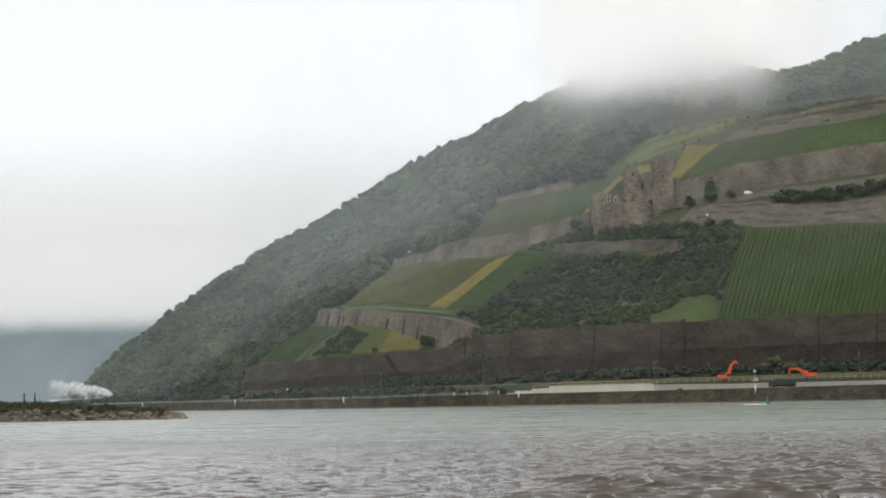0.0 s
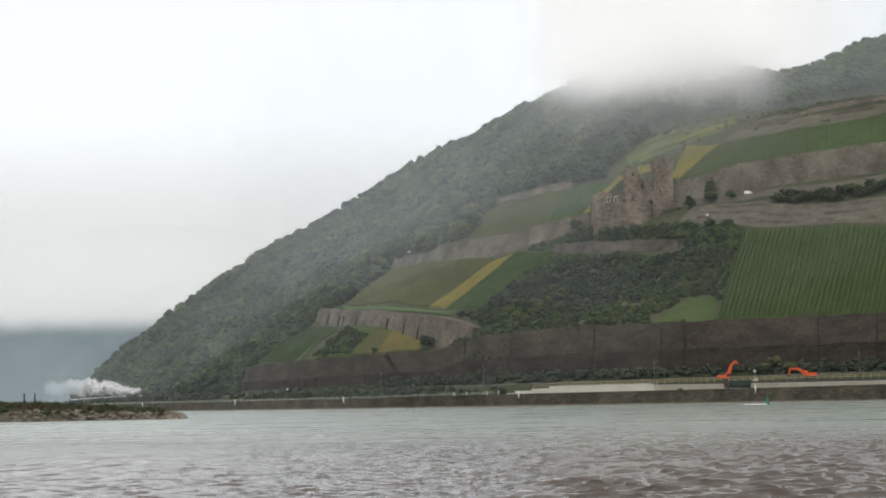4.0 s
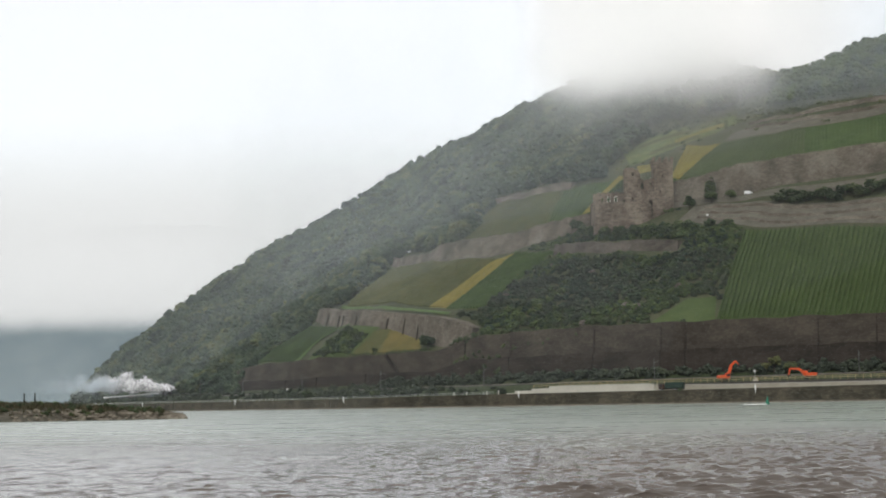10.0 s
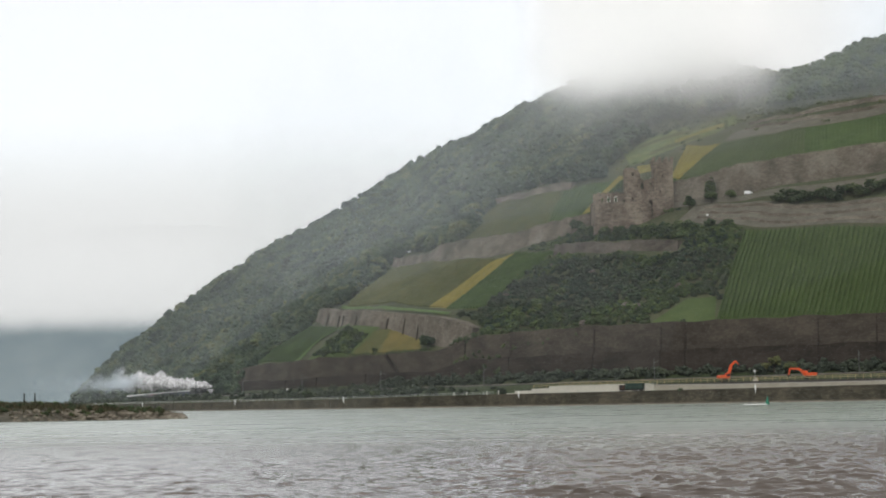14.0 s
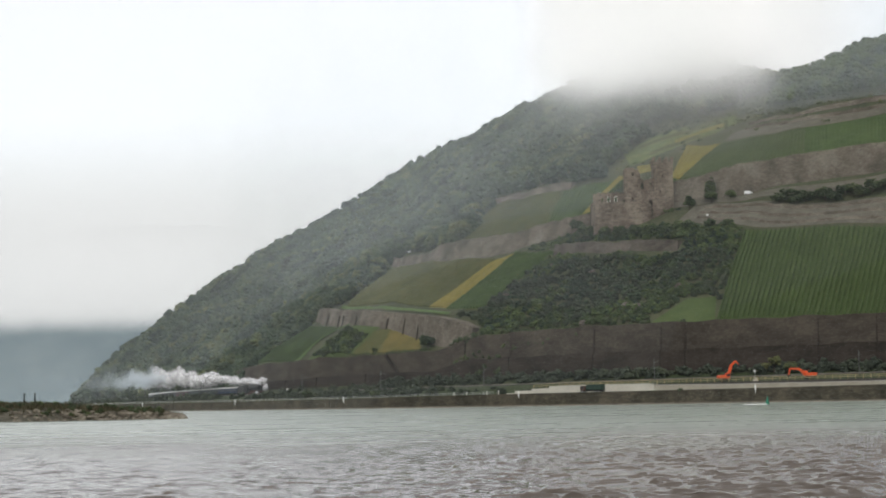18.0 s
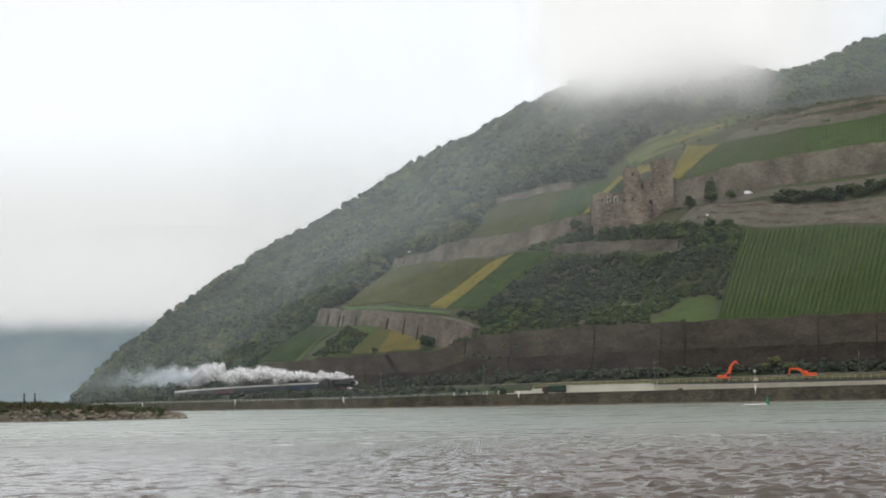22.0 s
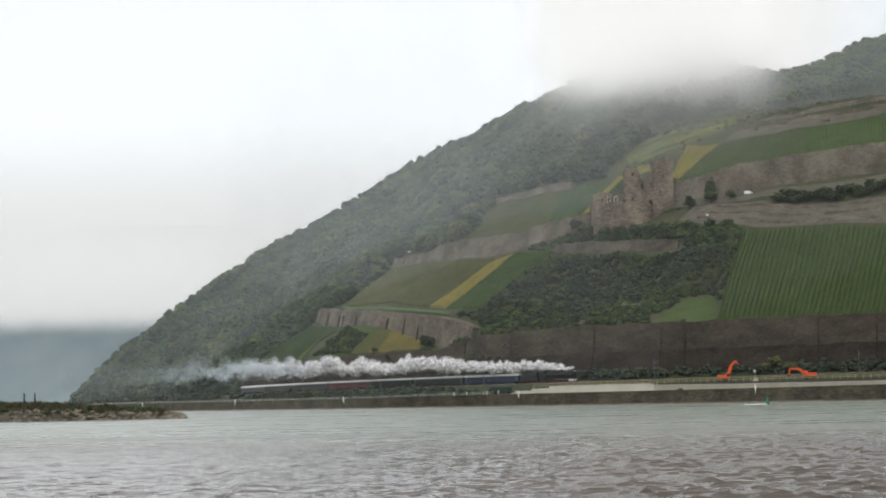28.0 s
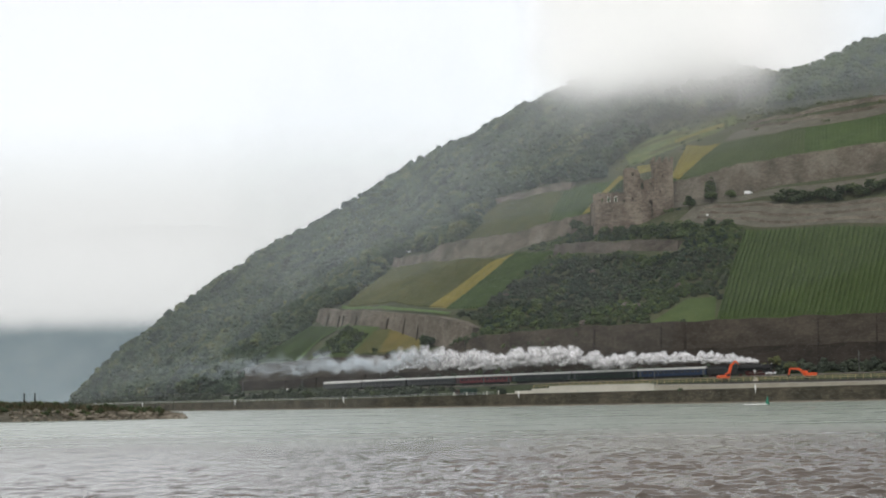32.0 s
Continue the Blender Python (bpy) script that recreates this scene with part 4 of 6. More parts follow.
wood("hedge", "thin dark hedge between the vineyard and the slate wall", (560, 745), (16, 20), 1.3, SMALL, M_THICKET, lambda s, d: (d > 17.6) & (d < 19.4) & (leaf_rng.random(s.shape) < 0.75), (0.3, 0.62), "hedge")
wood("hedge", "bright grass and weeds along the crown of the lower wall", (395, 478), (17, 21), 1.2, SMALL, M_BRAMBLE, lambda s, d: (d > 18.2) & (d < 20.2), (0.25, 0.5), "hedge")
NO_TREES = saved
crag_rnd = random.Random(31)
for s, d, w in ((496, 42, 5.0), (499, 47, 3.2), (592, 44, 4.5), (578, 32, 5.5), (571, 34, 3.5), (541, 58, 4.0), (556, 24, 3.5), (512, 66, 3.0), (526, 38, 3.2)):
    bm = bmesh.new()
    bmesh.ops.create_icosphere(bm, subdivisions=3, radius=1.0)
    for v in bm.verts:
        v.co *= 1 + 0.45 * noise.noise(v.co * 1.7 + Vector((s, d, 0)))
        v.co = Vector((v.co.x * w / 2, v.co.y * 1.6, v.co.z * w * 0.42))
    ob = thing("crag", "bare brown crag of slate rock among bushes", "rock", place(s, d), "crags under the ruin")
    part("rock", bm, M_OUTCROP, ob)


def tree(name, label, s, d, height, width, mat, trunk=1.2, clumps=60, size=0.5):
    """A single tree or bush: tapered trunk with limbs, ragged crown of clumps."""
    m = place(s, d)
    t = thing(name, label, "tree" if trunk > 1 else "bush", m)
    bm = tube((0, 0, -0.5), (0.1, 0, height * 0.6), 0.05 * height * 0.6 + 0.06, 0.05, 7)
    for k in range(4):
        a = k * 1.6 + s
        tube((0.05, 0, height * (0.25 + 0.08 * k)), (width * 0.33 * math.cos(a), width * 0.33 * math.sin(a), height * (0.5 + 0.08 * k)), 0.08, 0.03, 5, bm)
    part("trunk", bm, M_BARK, t)
    vs, fs, n = [], [], 0
    for k in range(5):
        r = 1.0 if k == 0 else leaf_rng.uniform(0.45, 0.75)
        v, f = crown(max(6, int(clumps * (0.4 if k == 0 else 0.16))), width / 2 * 0.62 * r, (height - trunk) / 2 * 0.78 * r, size * 0.9, 0.0)
        a, far = leaf_rng.uniform(0, 6.283), 0.0 if k == 0 else leaf_rng.uniform(0.55, 0.95) * width / 2 * 0.62
        up = trunk + (height - trunk) * (0.05 if k == 0 else leaf_rng.uniform(0.0, 0.9) * (1 - 0.8 * r))
        vs.append(v + np.array([far * math.cos(a), far * math.sin(a), up]))
        fs.append(f + n)
        n += len(v)
    v, f = np.concatenate(vs), np.concatenate(fs)
    ob = new("crown", fast_mesh("crown", v, f, mat, True))
    ob.parent = t
    return t


tree("round_bush", "large round dark bush on top of the wall", 476, 19.6, 6.4, 8.0, M_BUSH, 0.3, 110, 0.75)
for s, d, h, w in ((507, 92, 7.5, 7.0), (513, 90, 6.0, 6.5), (521, 88, 5.5, 6.0), (530, 86.5, 6.0, 7.5), (540, 85.5, 5.2, 6.0), (550, 84.5, 6.8, 6.0), (558, 84, 5.6, 6.5), (566, 83.5, 5.0, 6), (578, 86, 5, 7), (590, 86, 5, 7), (600, 85, 4.4, 6)):
    tree("castle_bush", "dark bush at the foot of the ruined castle", s, d, h, w, M_BUSH, 0.4, 70, 0.72)
for s, d, h, w in ((580.5, 110, 10.5, 6.5), (583, 106, 6, 9), (571, 104, 6.5, 6.5), (593, 108, 4.5, 6.0), (614, 124, 8.5, 5.5), (619, 124, 8.0, 5.0)):
    tree("terrace_tree", "dark ivy-covered tree against the high terrace wall", s, d, h, w, M_BUSH, 0.6, 80, 0.7)
for k in range(22):
    s = 621 + k * 3.9
    tree("terrace_hedge", "dark green bush in a hedge on the terrace", s, 101.5 + 0.10 * (s - 622) + 2.5 * math.sin(k * 1.9), 5.4 + 1.3 * math.sin(k * 2.7), 9.5, M_BUSH, 0.3, 70, 0.75)
for s, h, w in ((640, 7.5, 7.5), (646, 5.0, 6.5), (636, 4.0, 5.0)):
    tree("yard_tree", "yellowish green tree at the foot of the big wall", s, 9.5, h, w, M_FOREST_OLIVE, 0.8, 80, 0.55)
for s, d, h, w in ((468, -41.5, 3.6, 6.0), (622, -44.8, 1.8, 2.6), (500, -38, 2.6, 5.0), (452, -47, 2.2, 3.5), (438, -47, 1.8, 4.0), (415, -47, 2.0, 5.0), (398, -46.5, 2.2, 5.0), (376, -46.5, 2.0, 6.0), (482, -47, 1.6, 3.0), (520, -47, 1.5, 2.5)):
    tree("bank_bush", "dark bush growing on the river embankment", s, d, h, w, M_BUSH, 0.2, 45, 0.5)
for s, d, h in ((392, 93.5, 3.2), (455, 85, 3.5), (366, 139, 6.5), (370, 134, 6.0), (362, 141, 6.5), (440, 19.5, 2.6), (418, 20, 2.8), (585, 20, 2.6), (602, 20, 2.2)):
    tree("wall_bush", "small dark bush growing by a slate wall", s, d, h, h * 1.2, M_BUSH, 0.2, 40, 0.5)
# ---------------------------------------------------------------- railway
def along(name, s_list, profile, mat, parent=None, zfun=None, close=True, side=None):
    """A profile [(d, z)] swept along the railway; z over the rail height, or over zfun(s)."""
    n = len(profile)
    v, f = [], []
    for s in s_list:
        base = float(rail_z(s)) if zfun is None else float(zfun(s))
        for d, z in profile:
            x, y = plan(s, d + (float(side(s)) if side else 0.0))
            v.append((float(x), float(y), base + z))
    for j in range(len(s_list) - 1):
        for k in range(n if close else n - 1):
            a, b = j * n + k, j * n + (k + 1) % n
            f.append((a, b, b + n, a + n))
    if close:
        f.append(tuple(range(n))[::-1])
        f.append(tuple(range((len(s_list) - 1) * n, len(s_list) * n)))
    me = mesh_from(name, v, f, mat)
    ob = new(name, me)
    ob.parent = parent
    return ob


s_line = np.arange(-330, 900, 10.0)
track = thing("railway_track", "double railway track on a gravel ballast bed", "railway", kind="structure")
along("ballast_bed", s_line, [(-6.2, -1.2), (-5.0, -0.25), (3.0, -0.25), (4.2, -1.2)], M_BALLAST, track, side=line_d)
for d in (-0.75, 0.75, -4.75, -3.25):
    along("rail", s_line, [(d - 0.05, -0.25), (d - 0.05, 0.0), (d + 0.05, 0.0), (d + 0.05, -0.25)], M_STEEL, track, side=line_d)

M_COACH_BLUE = plain("blue_coach_paint", (0.011, 0.025, 0.058), 0.65)
M_COACH_GREEN = plain("green_coach_paint", (0.013, 0.026, 0.022), 0.65)
M_COACH_RED = plain("red_coach_paint", (0.15, 0.028, 0.035), 0.45)
M_COACH_GREY = plain("grey_coach_paint", (0.055, 0.060, 0.062), 0.5)
M_ROOF = plain("pale_roof_paint", (0.52, 0.52, 0.50), 0.6)
M_UNDER = plain("sooty_underframe", (0.018, 0.017, 0.016), 0.8)
M_PANE = plain("coach_glass", (0.014, 0.017, 0.02), 0.3)
M_LOCO = plain("sooty_black_paint", (0.013, 0.013, 0.014), 0.5)
M_LOCO_RED = plain("red_wheel_paint", (0.055, 0.012, 0.010), 0.7)
M_CREAM = plain("pale_stripe", (0.55, 0.54, 0.48), 0.5)


def coach(name, paint, label, stripe=None):
    """A 26.4 m express coach: x forwards, its front end at x = 0, rails at z = 0."""
    t = thing(name, label, "railway coach", group="coaches of the train")
    L = 26.4
    bm = bmesh.new()
    sec = [(-1.41, 1.0), (-1.43, 1.4), (-1.41, 2.3), (-1.36, 3.25), (1.36, 3.25), (1.41, 2.3), (1.43, 1.4), (1.41, 1.0)]
    for x in (-L, 0.0):
        vs = [bm.verts.new((x, y, z)) for y, z in sec]
    bm.verts.ensure_lookup_table()
    n = len(sec)
    for k in range(n):
        bm.faces.new([bm.verts[k], bm.verts[(k + 1) % n], bm.verts[n + (k + 1) % n], bm.verts[n + k]])
    bm.faces.new([bm.verts[k] for k in range(n)][::-1])
    bm.faces.new([bm.verts[n + k] for k in range(n)])
    body = part("body", bm, paint, t)
    bm = bmesh.new()
    arc = [(1.44 * math.cos(a), 3.25 + 0.8 * math.sin(a)) for a in np.linspace(0, math.pi, 11)]
    for x in (-L - 0.05, 0.05):
        for y, z in arc:
            bm.verts.new((x, y, z))
    bm.verts.ensure_lookup_table()
    n = len(arc)
    for k in range(n):
        bm.faces.new([bm.verts[k], bm.verts[(k + 1) % n], bm.verts[n + (k + 1) % n], bm.verts[n + k]])
    bm.faces.new([bm.verts[k] for k in range(n)][::-1])
    bm.faces.new([bm.verts[n + k] for k in range(n)])
    roof = part("roof", bm, M_ROOF, t, "pale grey rounded roof")
    pane = bpy.data.meshes.new("window")
    bm = box(-0.7, 0.7, -0.03, 0.03, -0.45, 0.45, 0.02)
    bm.to_mesh(pane)
    bm.free()
    pane.materials.append(M_PANE)
    for side in (-1, 1):
        for k in range(11):
            part_mesh("window", pane, body, pose(-2.9 - k * 2.06, side * 1.405, 2.45))
        for x in (-0.95, -L + 0.95):
            part("door", box(x - 0.42, x + 0.42, side * 1.42 - 0.03, side * 1.42 + 0.03, 1.05, 3.1, 0.02), M_COACH_GREY, body, "end door")
    if stripe:
        for side in (-1, 1):
            part("stripe", box(-L + 0.1, -0.1, side * 1.425 - 0.015, side * 1.425 + 0.015, 2.98, 3.2), stripe, body)
    part("underframe", box(-L + 3.5, -3.5, -1.2, 1.2, 0.45, 1.0, 0.05), M_UNDER, t)
    for x in (-3.7, -L + 3.7):
        bogie = part("bogie", box(x - 1.8, x + 1.8, -1.15, 1.15, 0.35, 0.85, 0.08), M_UNDER, t)
        for dx in (-1.25, 1.25):
            part("wheelset", tube((x + dx, -0.8, 0.47), (x + dx, 0.8, 0.47), 0.47, seg=14), M_UNDER, bogie)
    for x in (0.0, -L):
        part("gangway", box(x - 0.28, x + 0.28, -0.55, 0.55, 1.0, 3.2, 0.04), M_UNDER, t)
    return t


def loco():
    """A large tender locomotive: x forwards, buffers at x = 0."""
    t = thing("steam_locomotive", "black express steam locomotive with sooty boiler and red wheels", "locomotive")
    part("boiler", tube((-13.6, 0, 3.1), (-1.9, 0, 3.1), 1.0, seg=24), M_LOCO, t)
    smoke = part("smokebox", tube((-4.4, 0, 3.1), (-1.5, 0, 3.1), 1.06, seg=24), M_LOCO, t)
    part("smokebox_door", tube((-1.5, 0, 3.1), (-1.3, 0, 3.1), 0.9, 0.6, seg=24), M_LOCO, smoke)
    part("chimney", tube((-2.6, 0, 4.0), (-2.6, 0, 4.55), 0.36, 0.42, seg=16), M_LOCO, t)
    for x, h in ((-5.6, 4.42), (-8.4, 4.42)):
        part("dome", tube((x, 0, 3.9), (x, 0, h), 0.5, 0.34, seg=16), M_LOCO, t)
    part("running_board", box(-13.4, -1.2, -1.45, 1.45, 2.02, 2.12, 0.02), M_LOCO, t)
    for side in (-1, 1):
        part("smoke_deflector", box(-4.2, -1.4, side * 1.42 - 0.03, side * 1.42 + 0.03, 2.5, 4.1, 0.02), M_LOCO, t)
        part("cylinder", tube((-3.6, side * 1.15, 1.15), (-2.2, side * 1.15, 1.15), 0.42, seg=14), M_LOCO, t)
        part("connecting_rod", box(-9.4, -3.2, side * 1.12 - 0.04, side * 1.12 + 0.04, 0.98, 1.12, 0.01), M_STEEL, t)
    cab = part("cab", box(-16.0, -13.4, -1.48, 1.48, 1.5, 4.1, 0.1), M_LOCO, t)
    part("cab_roof", box(-16.3, -13.2, -1.5, 1.5, 4.1, 4.25, 0.06), M_LOCO, cab)
    for side in (-1, 1):
        part("cab_window", box(-15.4, -14.1, side * 1.49 - 0.02, side * 1.49 + 0.02, 2.9, 3.6, 0.01), M_PANE, cab)
        part("cab_step", box(-15.8, -13.8, side * 1.3 - 0.1, side * 1.3 + 0.1, 0.6, 1.5, 0.03), M_LOCO, cab)
    part("frame", box(-15.6, -0.9, -0.55, 0.55, 0.7, 2.0, 0.04), M_LOCO, t)
    part("buffer_beam", box(-0.9, -0.6, -1.35, 1.35, 0.85, 1.45, 0.04), M_LOCO_RED, t)
    for side in (-1, 1):
        part("buffer", tube((-0.6, side * 0.88, 1.05), (0, side * 0.88, 1.05), 0.14, 0.24, seg=12), M_LOCO, t)
    part("headlamp", tube((-1.3, 0, 4.2), (-1.1, 0, 4.2), 0.2, seg=12), M_WHITE, t)
    wheels = []
    for x in (-5.4, -7.6, -9.8):
        bm = bmesh.new()
        for side in (-1, 1):
            tube((0, side * 0.68, 0), (0, side * 0.82, 0), 1.0, seg=24, bm=bm)
            tube((0.42, side * 0.8, 0), (0.42, side * 1.2, 0), 0.12, seg=8, bm=bm)
        tube((0, -0.7, 0), (0, 0.7, 0), 0.12, seg=8, bm=bm)
        w = part("driving_wheelset", bm, M_LOCO_RED, t, "red spoked driving wheels")
        wheels.append((w, x))
    for x in (-1.9, -4.0, -12.6):
        part("carrying_wheelset", tube((x, -0.78, 0.5), (x, 0.78, 0.5), 0.5, seg=16), M_LOCO_RED, t)
    return t, wheels


def tender():
    t = thing("tender", "black riveted coal tender coupled behind the locomotive", "tender")
    body = part("body", box(-8.6, -0.6, -1.45, 1.45, 1.05, 3.1, 0.12), M_LOCO, t)
    tub = bmesh.new()
    bmesh.ops.create_cone(tub, cap_ends=True, segments=28, radius1=1.48, radius2=1.48, depth=7.4, matrix=Matrix.Translation((-4.6, 0, 2.75)) @ Matrix.Rotation(math.pi / 2, 4, "Y"))
    bmesh.ops.bevel(tub, geom=[e for e in tub.edges if len(e.link_faces) == 2 and abs(e.verts[0].co.x - e.verts[1].co.x) < 1e-4], offset=0.45, segments=3, affect="EDGES")
    part("water_tub", tub, M_LOCO, body)
    part("coal_bunker", box(-4.2, -0.9, -1.1, 1.1, 3.6, 4.25, 0.3), M_LOCO, body)
    part("water_filler", tube((-7.0, 0, 4.1), (-7.0, 0, 4.4), 0.4, seg=14), M_LOCO, body)
    part("frame", box(-8.9, -0.4, -1.1, 1.1, 0.6, 1.05, 0.04), M_UNDER, t)
    for x in (-1.6, -3.4, -5.8, -7.6):
        part("wheelset", tube((x, -0.78, 0.5), (x, 0.78, 0.5), 0.5, seg=16), M_LOCO_RED, t)
    return t


LOCO, LOCO_WHEELS = loco()
TENDER = tender()
kinds = (("blue_coach", M_COACH_BLUE, "dark blue express coach with pale roof", None),
         ("green_coach", M_COACH_GREEN, "dark green express coach with pale roof", None),
         ("green_coach", M_COACH_GREEN, "dark green express coach with pale roof", M_COACH_GREEN),
         ("red_coach", M_COACH_RED, "dark red dining coach with pale roof", None),
         ("grey_coach", M_COACH_GREY, "grey express coach with pale roof", None),
         ("grey_coach", M_COACH_GREY, "grey express coach with pale roof", None),
         ("grey_coach", M_COACH_GREY, "grey express coach at the end of the train", M_CREAM))
COACHES = [coach(n, p, l, st) for n, p, l, st in kinds]


def train_pose(s_front, length, z=0.0):
    """The pose of a vehicle whose front end is at s_front; its body lies on the chord of the curve."""
    a, b = plan(s_front, line_d(s_front)), plan(s_front - length, line_d(s_front - length))
    h = math.atan2(a[1] - b[1], a[0] - b[0])
    za, zb = float(rail_z(s_front)), float(rail_z(s_front - length))
    return Matrix.Translation((float(a[0]), float(a[1]), za + z)) @ Matrix.Rotation(h, 4, "Z") @ Matrix.Rotation(-math.atan2(za - zb, length), 4, "Y")


LOCO_AHEAD = 25.2
# ---------------------------------------------------------------- steam plume
DRIFT = Vector((-0.8, -1.6, 0.10))


def steam_material(name, dense, grain):
    """White steam that thins out the farther the breeze has carried it off the line."""
    m, t, b = nodes(name)
    t.nodes.remove(b)
    geo = add(t, "NewGeometry")
    # distance from the line, counted along the way the breeze blows
    e = Vector((DRIFT.x, DRIFT.y, 0)).normalized()
    q_axis = Vector((-e.y, e.x, 0))
    dot_p = add(t, "VectorMath")
    dot_p.operation = "DOT_PRODUCT"
    dot_p.inputs[1].default_value = e
    dot_q = add(t, "VectorMath")
    dot_q.operation = "DOT_PRODUCT"
    dot_q.inputs[1].default_value = q_axis
    t.links.new(geo.outputs["Position"], dot_p.inputs[0])
    t.links.new(geo.outputs["Position"], dot_q.inputs[0])
    s = np.arange(-330, 760, 10.0)
    X, Y = plan(s, line_d(s))
    P, Q = X * e.x + Y * e.y, X * q_axis.x + Y * q_axis.y
    order = np.argsort(Q)
    P, Q = P[order], Q[order]
    q0, q1, p0, p1 = Q[0], Q[-1], P.min(), P.max()
    nq = add(t, "MapRange")
    nq.inputs[1].default_value, nq.inputs[2].default_value = q0, q1
    t.links.new(dot_q.outputs["Value"], nq.inputs[0])
    cu = t.nodes.new("ShaderNodeFloatCurve")
    c = cu.mapping.curves[0]
    k = 14
    for i in range(k + 1):
        u = i / k
        val = (np.interp(q0 + u * (q1 - q0), Q, P) - p0) / (p1 - p0)
        if i == 0:
            c.points[0].location = (0, val)
        elif i == k:
            c.points[-1].location = (1, val)
        else:
            c.points.new(u, val)
    cu.mapping.update()
    t.links.new(nq.outputs[0], cu.inputs["Value"])
    back = add(t, "MapRange")
    back.inputs[3].default_value, back.inputs[4].default_value = p0, p1
    t.links.new(cu.outputs[0], back.inputs[0])
    off = add(t, "Math")
    off.operation = "SUBTRACT"
    t.links.new(dot_p.outputs["Value"], off.inputs[0])
    t.links.new(back.outputs[0], off.inputs[1])
    sp = math.hypot(DRIFT.x, DRIFT.y)
    thin = ramp(t, off.outputs[0], [(0, (1, 1, 1)), (1, (0, 0, 0))])
    r = thin.node.color_ramp
    thin_in = add(t, "MapRange")
    thin_in.inputs[1].default_value, thin_in.inputs[2].default_value = 0.0, 26 * sp
    t.links.new(off.outputs[0], thin_in.inputs[0])
    t.links.new(thin_in.outputs[0], thin.node.inputs[0])
    r.elements[0].position = 0.20
    for pos, v in ((0.255, 0.40), (0.31, 0.14), (0.38, 0.05), (0.47, 0.019), (0.62, 0.005)):
        r.elements.new(pos).color = (v, v, v, 1)
    nz = add(t, "TexNoise", Scale=grain, Detail=5.0, Roughness=0.62)
    tc = add(t, "TexCoord")
    t.links.new(tc.outputs["Object"], nz.inputs["Vector"])
    wisp = add(t, "MapRange")
    wisp.interpolation_type = "SMOOTHSTEP"
    for i, v in zip((1, 2, 3, 4), (0.36, 0.62, 0.15 * dense, dense)):
        wisp.inputs[i].default_value = v
    t.links.new(nz.outputs[0], wisp.inputs[0])
    mu = add(t, "Math")
    mu.operation = "MULTIPLY"
    t.links.new(thin, mu.inputs[0])
    t.links.new(wisp.outputs[0], mu.inputs[1])
    # light is scattered through the steam, so its shading hardly follows the skin
    soft_n = add(t, "VectorMath")
    soft_n.operation = "MULTIPLY_ADD"
    soft_n.inputs[1].default_value = (0.55, 0.55, 0.55)
    soft_n.inputs[2].default_value = (0.0, -0.15, 0.6)
    t.links.new(geo.outputs["Normal"], soft_n.inputs[0])
    unit = add(t, "VectorMath")
    unit.operation = "NORMALIZE"
    t.links.new(soft_n.outputs[0], unit.inputs[0])
    # the blue cast of thin steam over dark slopes is put into its colour
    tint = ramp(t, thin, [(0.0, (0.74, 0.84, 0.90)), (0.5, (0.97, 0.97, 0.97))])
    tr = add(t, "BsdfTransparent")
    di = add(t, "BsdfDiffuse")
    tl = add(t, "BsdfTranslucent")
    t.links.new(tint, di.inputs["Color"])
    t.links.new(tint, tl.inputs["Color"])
    t.links.new(unit.outputs[0], di.inputs["Normal"])
    both = add(t, "MixShader", Fac=0.3)
    mix = add(t, "MixShader")
    t.links.new(di.outputs[0], both.inputs[1])
    t.links.new(tl.outputs[0], both.inputs[2])
    t.links.new(mu.outputs[0], mix.inputs[0])
    t.links.new(tr.outputs[0], mix.inputs[1])
    t.links.new(both.outputs[0], mix.inputs[2])
    t.links.new(mix.outputs[0], t.nodes["Material Output"].inputs[0])
    return m


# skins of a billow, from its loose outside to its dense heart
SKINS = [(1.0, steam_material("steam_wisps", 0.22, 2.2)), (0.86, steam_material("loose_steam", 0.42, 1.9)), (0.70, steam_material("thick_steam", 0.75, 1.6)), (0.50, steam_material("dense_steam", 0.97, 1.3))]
rnd = random.Random(7)


